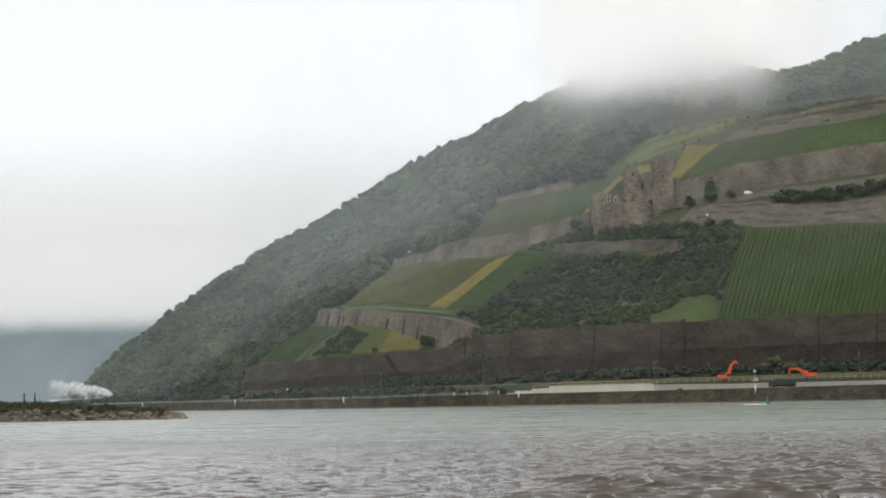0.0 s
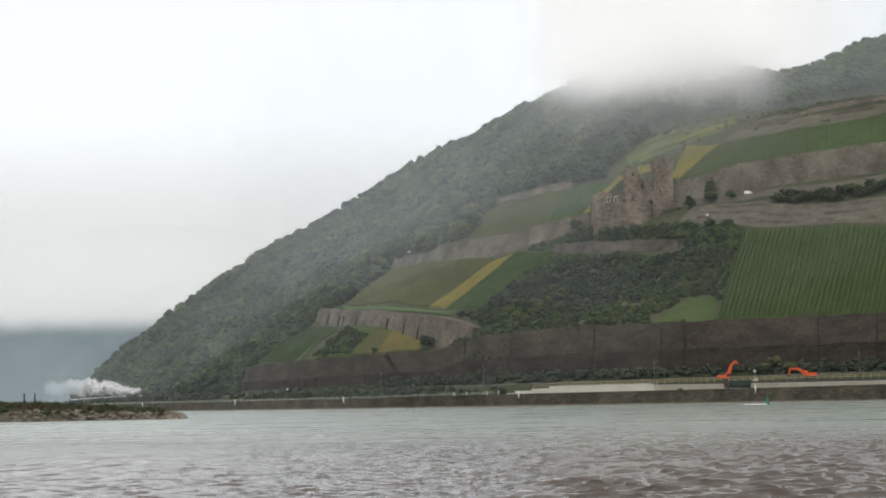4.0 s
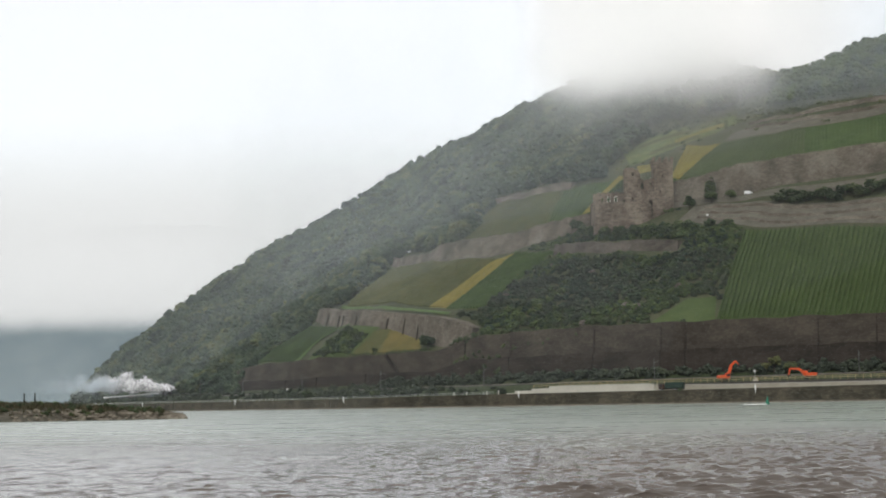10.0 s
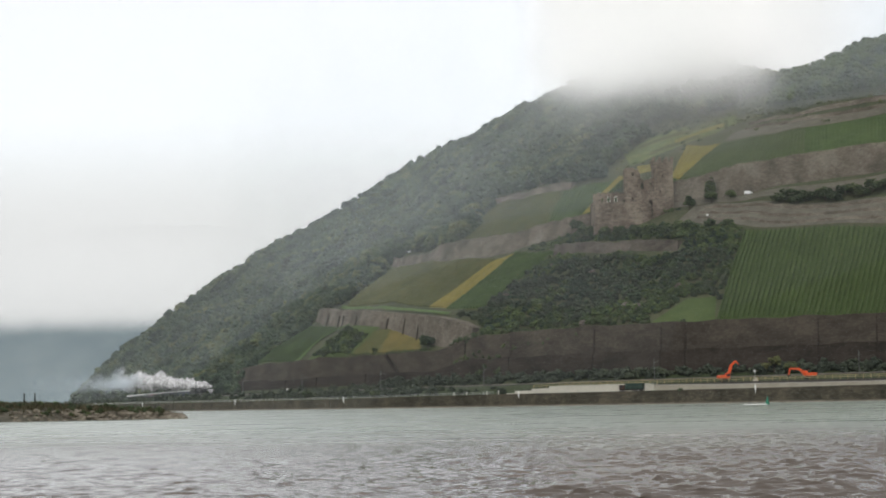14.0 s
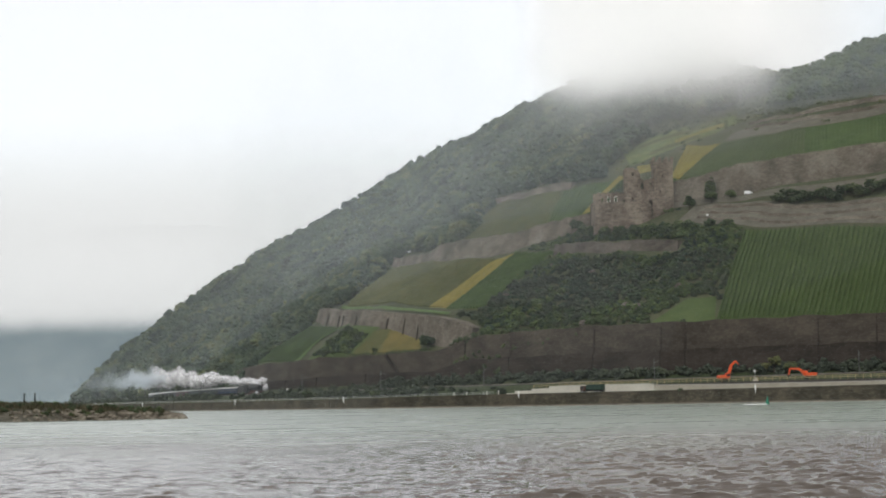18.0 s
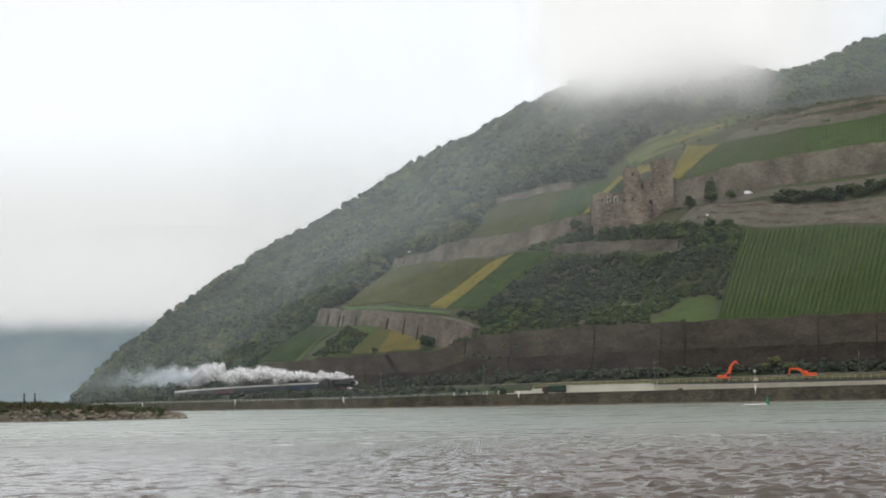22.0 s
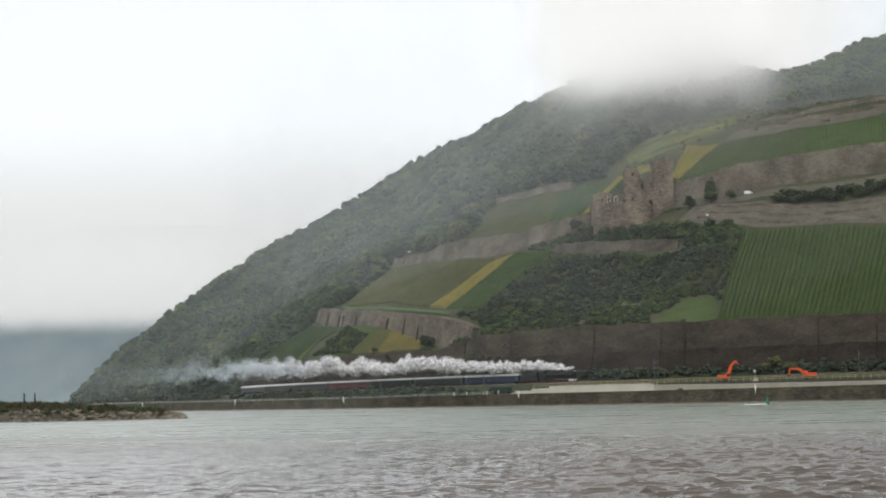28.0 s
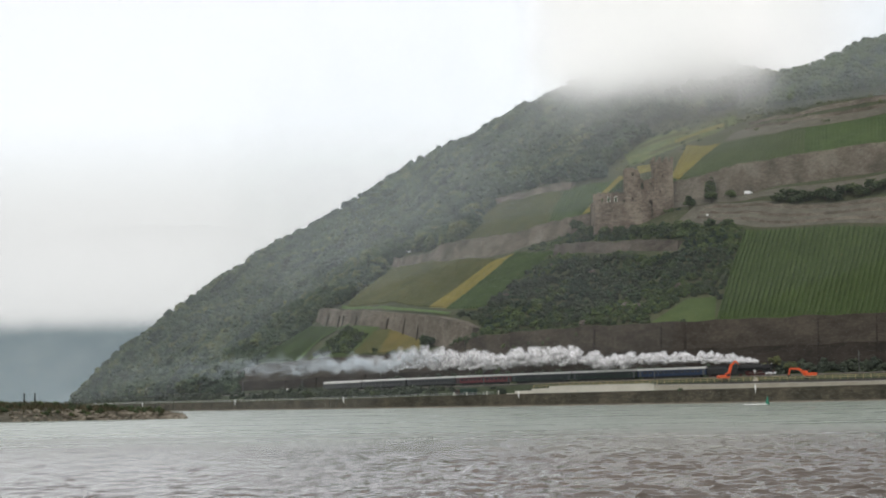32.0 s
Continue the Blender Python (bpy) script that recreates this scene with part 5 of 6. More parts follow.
def steam_thread(k):
    """Young steam: a lumpy roll 5.4 m long that fits inside the boiler."""
    n, length, limit = 9, 5.4, 0.97
    lumps = []
    for j in range(n):
        r = rnd.uniform(0.6, 0.88)
        a = rnd.uniform(0, 6.28)
        off = max(0.0, limit - r) * rnd.uniform(0.7, 1.0)
        lumps.append((-length / 2 + length * j / (n - 1) + rnd.uniform(-0.25, 0.25), off * math.cos(a), off * math.sin(a), r))
    nx, na = 40, 20
    x0, x1 = min(l[0] - l[3] for l in lumps), max(l[0] + l[3] for l in lumps)
    verts, faces, slots = [], [], []
    for slot, shrink in enumerate((1.0, 0.82, 0.6)):
        base = len(verts)
        for i in range(nx + 1):
            x = (x0 + x1) / 2 - math.cos(math.pi * i / nx) * (x1 - x0) / 2 * 0.995
            for q in range(na):
                th = 6.2832 * q / na
                ux, uz = math.cos(th), math.sin(th)
                best = 0.03
                for lx, cy, cz, r in lumps:
                    rs = r * r - (x - lx) ** 2
                    if rs > 0:
                        cu = cy * ux + cz * uz
                        disc = rs - (cy * cy + cz * cz) + cu * cu
                        if disc > 0:
                            best = max(best, cu + math.sqrt(disc))
                p = Vector((x, ux * best, uz * best))
                best = shrink * min(limit, best * (0.97 + 0.16 * noise.noise(p * 2.4 + Vector((k * 7.1, slot, 0)))))
                verts.append((x * (0.9 + 0.1 * shrink), ux * best, uz * best))
        for i in range(nx):
            for q in range(na):
                a, c = base + i * na + q, base + i * na + (q + 1) % na
                faces.append((a, c, c + na, a + na))
        faces.append(tuple(range(base, base + na))[::-1])
        faces.append(tuple(range(base + nx * na, base + (nx + 1) * na)))
        slots += [slot + 1] * (nx * na + 2)
    me = mesh_from("billow", verts, faces, [mt for _, mt in SKINS], True)
    me.polygons.foreach_set("material_index", slots)
    return me


def steam_ball(k):
    """Older steam: a cauliflower of about 1 m radius, loose skins round a dense heart."""
    lobes = []
    for j in range(22):
        u = Vector((rnd.gauss(0, 1), rnd.gauss(0, 1), rnd.gauss(0, 1))).normalized()
        r = rnd.uniform(0.26, 0.46)
        lobes.append((u * rnd.uniform(0.5, 0.78), r))
    lobes.append((Vector((0, 0, 0)), 0.62))
    ico = bmesh.new()
    bmesh.ops.create_icosphere(ico, subdivisions=4, radius=1.0)
    units = [v.co.normalized() for v in ico.verts]
    tris = [[v.index for v in f.verts] for f in ico.faces]
    ico.free()
    verts, faces, slots = [], [], []
    for slot, (shrink, _) in enumerate(SKINS):
        base = len(verts)
        for u in units:
            best = 0.3
            for c, r in lobes:
                cu = c.dot(u)
                disc = r * r - c.length_squared + cu * cu
                if disc > 0:
                    best = max(best, cu + math.sqrt(disc))
            p = u * best
            best *= 1.0 + 0.20 * noise.noise(p * 3.2 + Vector((k * 5.3, slot * 0.4, 0))) + 0.10 * noise.noise(p * 8.0 + Vector((slot, k * 3.1, 0)))
            verts.append(u * best * shrink * 1.08)
        faces += [[base + q for q in f] for f in tris]
        slots += [slot] * len(tris)
    me = mesh_from("billow", verts, faces, [mt for _, mt in SKINS], True)
    me.polygons.foreach_set("material_index", slots)
    return me


PLUME = thing("steam_plume", "billowing white steam trailing over the train and thinning out", "steam")
BILLOWS = []
threads = [steam_thread(k) for k in range(6)]
balls = [steam_ball(k) for k in range(9)]
# size of the billow, seconds after the chimney has passed at which it has formed, metres between billows;
# the engine works hardest as it comes into sight, so the first steam is the thickest
for size, late, gap in ((0.0, 0.0, 5.0), (0.95, 0.16, 1.9), (1.45, 0.26, 2.6), (2.0, 0.45, 3.2), (2.5, 1.1, 4.4), (3.5, 2.5, 6.2)):
    count = int(40.6 * SPEED / gap)
    for k in range(count):
        passed = -8.6 + 40.6 * (k + rnd.uniform(0, 0.6)) / count
        ob = new("billow", threads[k % 6] if size == 0 else balls[(k * 5 + int(late * 2)) % 9])
        ob.parent = PLUME
        full = size * float(np.interp(passed, [-9, 0, 9, 19, 28], [1.3, 1.2, 1.05, 1.0, 1.0]))
        if size:
            r = full * rnd.uniform(0.8, 1.15)
            ob.scale = (r * rnd.uniform(0.95, 1.25), r, r * rnd.uniform(0.85, 1.05))
        BILLOWS.append((ob, passed, full, late))
for dx, y, r in ((-1.2, -1.7, 0.5), (-2.4, -1.9, 0.42), (0.2, -1.8, 0.36)):
    jet = part_mesh("steam_jet", balls[3], LOCO, pose(dx, y, 0.75), "white steam blown from the cylinders")
    jet.scale = (r * 2.0, r, r)
AGES = (0.0, 0.35, 1.0, 2.2, 4.0, 7.0, 12.0, 20.0, 32.0, 46.0)


def key_billow(ob, passed, size, late, rn):
    """Steam waits in the bank under the line until the chimney has passed and wells up there; it is then left behind in the air, rising, turning and drifting."""
    born = passed + late
    lift, rz, rx = rn.random(), rn.uniform(0, 360), rn.uniform(-60, 60)
    side = Vector((rn.uniform(-1, 1), rn.uniform(-1, 1), 0))
    swell = 0.5 + 0.32 * math.sin(passed * 2.1) + 0.18 * math.sin(passed * 4.7 + 1)

    s0 = SPEED * passed + LOCO_AHEAD - (2.6 if size else 5.4)
    x, y = plan(s0, 3.2 + 1.1 * size + line_d(s0) if size else line_d(s0))
    h = math.degrees(float(np.interp(s0, S_AXIS, H_AXIS)))
    turn0 = pose(0, 0, 0, 0, 0, rz if size else h)
    wait = Matrix.Translation((float(x), float(y), float(rail_z(s0)) - size - 3.2)) @ turn0
    x, y = plan(s0, line_d(s0) + (1.0 if size else 0.0))
    root = Vector((float(x), float(y), float(rail_z(s0)) + 5.0))

    def free(age):
        grow = 1 - math.exp(-age / 1.6)
        full = age + late
        if size:
            z = 0.2 * size + (swell * 1.6 + (lift - 0.4) * 1.1) * size * 0.74 * (0.45 + 0.55 * grow) + 0.10 * full
            q = turn0 @ pose(0, 0, 0, rx * grow, 4 * full, 0)
        else:
            z = (0.5 + swell + 1.4 * (lift - 0.4)) * grow + 0.08 * full
            q = turn0 @ pose(0, 0, 0, 0, (lift - 0.5) * 36 * grow, 0)
        z += 0.9 * grow
        z += (0.30 + (lift - 0.5) * 1.0) * max(0.0, full - 4.0) * math.exp(-full / 22.0)
        return Matrix.Translation(root + Vector((0, 0, z)) + DRIFT * max(0, full - 0.4) * (0.94 + 0.12 * lift) + side * grow * 0.8) @ q

    rows = []
    if born > 0.05:
        rows.append((0.0, wait))
        if 0.2 < born < 31.9:
            rows.append((max(born - 0.16, 0.1), wait))
            if size and born > 0.4:
                first = free(0.0)
                rows.append((born - 0.06, Matrix.Translation((wait.translation.x, wait.translation.y, first.translation.z)) @ turn0))
    else:
        rows.append((0.0, free(-born)))
    for age in AGES:
        tt = born + age
        if 0.05 < tt < 31.9:
            rows.append((tt, free(age)))
    rows.append((32.0, free(32.0 - born) if born < 31.9 else wait))
    walk(ob, rows)
# ---------------------------------------------------------------- ruined castle
def ragged_wall(x0, x1, y0, y1, z0, tops, openings=(), step=0.9):
    """A thick ruined wall with a broken crown; openings are (x, z, width, height) holes through it."""
    xs = sorted(set([x0, x1] + list(np.arange(x0, x1, step)) + [e for o in openings for e in (o[0] - o[2] / 2, o[0] + o[2] / 2)]))
    bm = bmesh.new()

    def crown_at(x):
        return float(np.interp(x, [p[0] for p in tops], [p[1] for p in tops])) + 0.35 * math.sin(x * 3.1) + 0.25 * math.sin(x * 7.7)

    for a, b in zip(xs[:-1], xs[1:]):
        mid = (a + b) / 2
        spans = [(z0, crown_at(mid))]
        for ox, oz, ow, oh in openings:
            if abs(mid - ox) < ow / 2:
                new_spans = []
                for lo, hi in spans:
                    if lo < oz < hi:
                        new_spans += [(lo, oz), (min(oz + oh, hi), hi)]
                    else:
                        new_spans.append((lo, hi))
                spans = new_spans
        for lo, hi in spans:
            if hi - lo > 0.05:
                box(a, b, y0, y1, lo, hi, 0, bm)
    return bm


castle = thing("castle_ruin", "ruined medieval castle of reddish-brown rubble stone", "castle", Matrix.Translation((85.7, 683.7, 78.2)))
palas = part("palas_wall", ragged_wall(-18.3, 6.3, 0, 1.8, -4, [(-18.3, 14.0), (-16, 15.0), (-8, 15.2), (-2, 14.6), (2, 15.0), (6.3, 14.4)],
             ((-14.2, 11.0, 0.9, 1.8), (-11.4, 10.9, 1.1, 2.4), (-8.2, 10.9, 1.1, 2.4), (-4.6, 10.6, 0.8, 1.5), (-1.0, 11.0, 0.9, 1.8), (-13, 5.0, 0.7, 1.2), (-6, 5.5, 0.7, 1.3), (2.6, 6.0, 0.8, 1.4))), M_CASTLE, castle)
for x in (-11.4, -8.2):
    bm = box(x - 0.72, x - 0.55, -0.12, 0.3, 10.8, 13.2, 0.04)
    box(x + 0.55, x + 0.72, -0.12, 0.3, 10.8, 13.2, 0.04, bm)
    box(x - 0.72, x + 0.72, -0.12, 0.3, 13.2, 13.36, 0.04, bm)
    part("window_frame", bm, M_CONCRETE, palas, "pale stone window frame")
bm = bmesh.new()
for (a, b, c, e) in ((-18.3, -16.6, 1.8, 14), (4.6, 6.3, 1.8, 14)):
    box(a, b, c, e, -4, 11.5, 0.1, bm)
part("side_wall", bm, M_CASTLE, castle)
part("back_wall", ragged_wall(-18.3, 6.3, 13, 14.6, -2, [(-18.3, 9), (-8, 11), (6.3, 12)]), M_CASTLE, castle)
bm = ragged_wall(-3.4, 3.6, 5, 12, -3, [(-3.4, 26.0), (-2.2, 27.0), (0, 26.8), (2.2, 26.4), (3.6, 24.5)], ((0.2, 23.2, 0.9, 1.6),), 0.9)
tower_w = part("tower", bm, M_CASTLE, castle, "broken square tower with a ragged crown")
bm = ragged_wall(3.4, 10.4, 6, 8.6, -3, [(3.4, 22.6), (5, 21.4), (8, 21.8), (10.4, 22.6)], ((4.6, 17.4, 1.1, 2.6), (8.4, 19.2, 0.7, 1.2)), 0.8)
part("shield_wall", bm, M_CASTLE, castle)
bm = box(9.2, 18.9, 4, 12.5, -5, 8, 0.3)
box(9.6, 18.3, 4.4, 12.2, 8, 29.0, 0.2, bm)
box(9.3, 18.6, 4.1, 12.5, 28.2, 29.2, 0.1, bm)
tower_e = part("tower", bm, M_CASTLE, castle, "tall square tower with battlements")
for x in (9.8, 12.6, 15.4, 18.0):
    part("merlon", box(x - 0.6, x + 0.6, 4.2, 5.0, 29.2, 31.4, 0.08), M_CASTLE, tower_e)
    part("merlon", box(x - 0.6, x + 0.6, 11.5, 12.3, 29.2, 31.4, 0.08), M_CASTLE, tower_e)
for x, z in ((13.4, 22.0), (12.2, 15.0), (15.2, 9.0)):
    part("arrow_slit", box(x - 0.2, x + 0.2, 4.3, 4.45, z, z + 1.5, 0.02), M_DARK, tower_e)
bm = ragged_wall(4.8, 20.6, 1.0, 3.6, -6, [(4.8, 14.2), (8, 16.2), (11, 14.6), (14, 12.0), (17, 9.0), (19, 5.5), (20.6, 3.8)], ((7.4, 9.0, 1.4, 2.2), (8.6, 5.0, 0.8, 1.2)), 0.9)
part("outer_wall", bm, M_CASTLE, castle)
bm = bmesh.new()
for k in range(7):
    box(6.0 + k * 2.0, 7.0 + k * 2.0, 0.2 + 0.1 * k, 1.6, -6, 9.0 - 1.3 * k, 0.15, bm)
part("buttress", bm, M_CASTLE, castle)
part("gate_ramp", ragged_wall(18.5, 33.0, 3, 4.4, -9, [(18.5, 4.0), (22, 3.0), (33, -4.0)], (), 1.2), M_CASTLE, castle)

# white van on the terrace and a small white hut by the wall
M_VAN = plain("white_van_paint", (0.74, 0.75, 0.76), 0.35)
van = thing("van", "small white delivery van parked on the terrace path", "van", place(602, 111.0, None, 20) @ Matrix.Scale(0.8, 4))
part("body", box(-2.2, 1.2, -0.9, 0.9, 0.45, 2.1, 0.15), M_VAN, van)
part("bonnet", box(1.2, 2.2, -0.85, 0.85, 0.45, 1.25, 0.15), M_VAN, van)
part("windscreen", box(1.15, 1.3, -0.75, 0.75, 1.3, 1.95, 0.03), M_PANE, van)
for x in (-1.4, 1.4):
    for y in (-0.85, 0.85):
        part("wheel", tube((x, y - 0.1, 0.35), (x, y + 0.1, 0.35), 0.35, seg=14), M_UNDER, van)
for s, d, w, h in ((380, 14.0 - 3, 3.2, 0.8), (330, 106, 1.4, 0.8), (585, 96, 0.7, 0.6)):
    hut = thing("hut", "small pale box-like hut on the slope", "hut", place(s, d, None, 0))
    part("wall", box(-w / 2, w / 2, -0.8, 0.8, 0, h, 0.05), M_WHITE, hut)
    part("roof", box(-w / 2 - 0.15, w / 2 + 0.15, -0.95, 0.95, h, h + 0.12, 0.03), M_CONCRETE, hut)

# ---------------------------------------------------------------- riverside road, walls, rails
s_bank = np.arange(-300, 800, 6.0)
road_z = lambda s: float(np.interp(s, [300, 430, 490, 560, 640, 700], [3.1, 3.2, 3.4, 4.1, 4.4, 4.9]))
along("road", s_bank, [(-45.2, 0.06), (-37.0, 0.06), (-37.0, -1.0), (-45.2, -1.0)], M_ASPHALT, None, road_z)
tagged(bpy.data.objects["road"], "narrow asphalt riverside road", "road", kind="structure")
quay = along("quay", s_bank, [(-47.4, -8), (-45.9, 0.0), (-45.9, 0.35), (-45.2, 0.35), (-45.2, -8)], M_QUAY, None, road_z)
tagged(quay, "dark stone quay wall rising from the river", "quay wall", kind="structure")
step_ob = along("quay_foot", s_bank, [(-49.2, -2.5), (-48.6, 0.30), (-46.6, 0.42), (-46.6, -2.5)], M_ROCK, None, lambda s: 0.0)
tagged(step_ob, "pale stone footing along the waterline", "footing", kind="structure")

M_CONCRETE_OLD = mottled("weathered_concrete", ((0.24, 0.22, 0.175), (0.33, 0.31, 0.25), (0.42, 0.40, 0.33)), 6, 0.5)
parapet = thing("parapet_wall", "long pale concrete wall stepped at its start", "concrete wall", kind="structure")


def parapet_top(s):
    return float(np.interp(s, [556, 559, 559.5, 566, 566.5, 573, 573.5, 609, 609.5, 640, 700], [4.7, 4.8, 5.5, 5.6, 6.2, 6.3, 6.95, 7.05, 6.5, 6.25, 6.3]))


def platform_top(s):
    return float(np.interp(s, [560, 573, 615, 640, 700], [5.6, 6.7, 6.95, 7.15, 7.35]))


s = 556.0
while s < 744:
    ln = 3.3 if s < 575 else 4.9
    bot = road_z(s) if s < 645 else road_z(s) + 0.55
    m = place(s + ln / 2, -36.2, 0.0)
    half = math.dist(plan(s, -36.2), plan(s + ln, -36.2)) / 2
    panel = part("wall_panel", box(-half + 0.008, half - 0.008, -0.25, 0.25, bot - 0.3, parapet_top(s + ln / 2), 0.012), M_CONCRETE if s < 608 else M_CONCRETE_OLD, parapet)
    panel.matrix_basis = m
    s += ln
for a, b in ((576, 744),):
    lip = along("coping", np.arange(a, b, 4.0), [(-36.55, 0.0), (-36.55, 0.14), (-35.85, 0.14), (-35.85, 0.0)], M_CONCRETE, parapet, lambda q: parapet_top(q) + 0.01)
kerb = along("kerb", np.arange(556, 744, 6.0), [(-37.1, 0.0), (-37.1, 0.22), (-36.6, 0.22), (-36.6, 0.0)], M_CONCRETE, parapet, road_z)
terrace = along("platform", np.arange(560, 760, 6.0), [(-35.9, -1.6), (-35.0, 0.0), (-6.5, 0.0), (-6.5, -0.35)], M_BALLAST, None, platform_top)
tagged(terrace, "levelled gravel working platform behind the concrete wall", "platform", kind="structure")
M_RAILING = plain("weathered_timber_rail", (0.36, 0.29, 0.15), 0.8)
fence = thing("platform_railing", "yellowish timber railing along the working platform", "railing", kind="structure")
for k, q in enumerate(np.arange(566, 744, 2.5)):
    p = part("post", box(-0.06, 0.06, -0.06, 0.06, -0.3, 1.15, 0.01), M_RAILING, fence)
    p.matrix_basis = place(q, -35.4, platform_top(q) + 0.2)
for z in (0.5, 1.1):
    along("handrail", np.arange(566, 744, 5.0), [(-35.52, z - 0.06), (-35.52, z + 0.06), (-35.42, z + 0.06), (-35.42, z - 0.06)], M_RAILING, fence, lambda q: platform_top(q) + 0.2)
M_GALV = plain("galvanised_steel", (0.46, 0.47, 0.47), 0.6, 0.1)
guard = thing("guard_rail", "thin pale guard rail along the riverside road", "guard rail", kind="structure")
for q in np.arange(260, 556, 4.0):
    p = part("post", box(-0.045, 0.045, -0.045, 0.045, 0, 1.0, 0.01), M_GALV, guard)
    p.matrix_basis = place(q, -45.5, road_z(q) + 0.3)
for z in (0.5, 1.0):
    along("rail_bar", np.arange(260, 557, 4.0), [(-45.54, z + 0.24), (-45.54, z + 0.31), (-45.46, z + 0.31), (-45.46, z + 0.24)], M_GALV, guard, road_z)

for q, h in ((428.7, 1.8), (491.6, 1.9), (566, 2.0), (648, 2.1), (345, 1.6)):
    b = thing("kilometre_board", "white river kilometre board on the embankment", "sign", place(q, -46.2, road_z(q) - 0.6))
    part("post", box(-0.08, 0.08, -0.08, 0.08, -0.6, h, 0.02), M_WHITE, b)
    part("board", box(-0.2, 0.2, -0.16, -0.08, 0.3, h, 0.03), M_WHITE, b)
for q in (540, 545, 553, 557.5):
    b = thing("bollard", "small pale post beside the riverside road", "post", place(q, -44.6, road_z(q)), "roadside posts")
    part("shaft", box(-0.16, 0.16, -0.16, 0.16, 0, 1.5, 0.04), M_CONCRETE, b)
    part("cap", box(-0.2, 0.2, -0.2, 0.2, 1.5, 1.6, 0.02), M_WHITE, b)

# catenary masts beside the line
M_MAST = plain("mast_steel", (0.10, 0.105, 0.10), 0.6, 0.4)


def mast():
    t = thing("catenary_mast", "thin dark steel mast beside the railway", "mast", None, "line masts")
    bm = tube((0, 0, -1.0), (0, 0, 8.2), 0.17, 0.10, 8)
    part("pole", bm, M_MAST, t)
    part("cantilever", tube((0, 0, 6.6), (0, 3.4, 6.9), 0.05, seg=6), M_MAST, t)
    part("stay", tube((0, 0, 7.9), (0, 3.2, 6.95), 0.03, seg=6), M_MAST, t)
    part("insulator", tube((0, 0.35, 6.63), (0, 0.75, 6.67), 0.10, seg=8), M_CREAM, t)
    return t


first = mast()
first.matrix_basis = place(422, -7.0)
for q in (370, 318, 262, 206, 150, 90, 30, 474, 528, 600, 674, 736):
    copy_thing(first, place(q, -7.0))

# ---------------------------------------------------------------- excavators, spoil heap
M_ORANGE = plain("orange_machine_paint", (0.62, 0.085, 0.018), 0.45)
M_TRACK = plain("steel_tracks", (0.035, 0.032, 0.03), 0.7, 0.3)


def beam(a, b, w, h0, h1):
    """A box girder from a to b in the x-z plane."""
    a, b = Vector(a), Vector(b)
    u = (b - a).normalized()
    n = Vector((-u.z, 0, u.x))
    bm = bmesh.new()
    vs = []
    for y in (-w / 2, w / 2):
        for p, h in ((a, h0), (b, h1)):
            for sgn in (-1, 1):
                q = p + n * sgn * h / 2
                vs.append(bm.verts.new((q.x, y, q.z)))
    for idx in ((0, 1, 3, 2), (4, 6, 7, 5), (0, 4, 5, 1), (2, 3, 7, 6), (0, 2, 6, 4), (1, 5, 7, 3)):
        bm.faces.new([vs[i] for i in idx])
    bmesh.ops.recalc_face_normals(bm, faces=bm.faces[:])
    bmesh.ops.bevel(bm, geom=bm.edges[:], offset=0.04, segments=1, affect="EDGES")
    return bm


def excavator(m, label, boom, stick, tip, flip=1):
    t = thing("excavator", label, "excavator", m, "excavators")
    for y in (-1.1, 1.1):
        tr = part("track", box(-1.9, 1.9, y - 0.3, y + 0.3, 0, 0.8, 0.25), M_TRACK, t)
        for x in (-1.4, 1.4):
            part("sprocket", tube((x, y - 0.34, 0.4), (x, y + 0.34, 0.4), 0.3, seg=12), M_TRACK, tr)
    part("turntable", tube((0, 0, 0.75), (0, 0, 1.05), 0.9, seg=18), M_TRACK, t)
    house = part("house", box(-2.4, 1.4, -1.3, 1.3, 1.05, 2.25, 0.14), M_ORANGE, t, "orange engine housing")
    part("counterweight", box(-2.7, -2.1, -1.25, 1.25, 1.1, 2.1, 0.2), M_ORANGE, house)
    cab = part("cab", box(0.0, 1.5, -1.3, -0.25, 1.2, 2.95, 0.12), M_ORANGE, t)
    part("cab_window", box(0.2, 1.3, -1.33, -1.28, 1.9, 2.75, 0.02), M_PANE, cab)
    part("cab_window", box(1.48, 1.53, -1.2, -0.35, 1.7, 2.75, 0.02), M_PANE, cab)
    part("boom", beam((1.0, 0, 1.6), boom, 0.55, 0.95, 0.85), M_ORANGE, t)
    arm = part("stick", beam(boom, stick, 0.46, 0.85, 0.6), M_ORANGE, t)
    part("bucket_arm", beam(stick, tip, 0.36, 0.5, 0.36), M_ORANGE, t)
    bx, bz = tip[0], tip[2]
    bm = box(bx - 0.45, bx + 0.45, -0.6, 0.6, bz - 0.8, bz + 0.1, 0.12)
    bucket = part("bucket", bm, M_TRACK, t, "dark steel bucket")
    for y in (-0.45, 0, 0.45):
        part("tooth", box(bx - 0.5, bx - 0.3, y - 0.06, y + 0.06, bz - 1.0, bz - 0.75, 0.01), M_STEEL, bucket)
    part("hydraulic_ram", tube((0.8, 0, 1.4), ((boom[0] + 1) / 2 + 0.5, 0, boom[2] * 0.6), 0.09, seg=8), M_STEEL, t)
    return t


def face_on(s, d, z, turn=0.0):
    x, y = plan(s, d)
    return Matrix.Translation((float(x), float(y), z)) @ Matrix.Rotation(radians(turn), 4, "Z")


PZ = platform_top(630)
excavator(face_on(628.4, -14.0, PZ + 0.3, 8), "orange excavator with its arm raised high", (2.4, 0, 5.6), (4.0, 0, 7.2), (5.2, 0, 5.9))
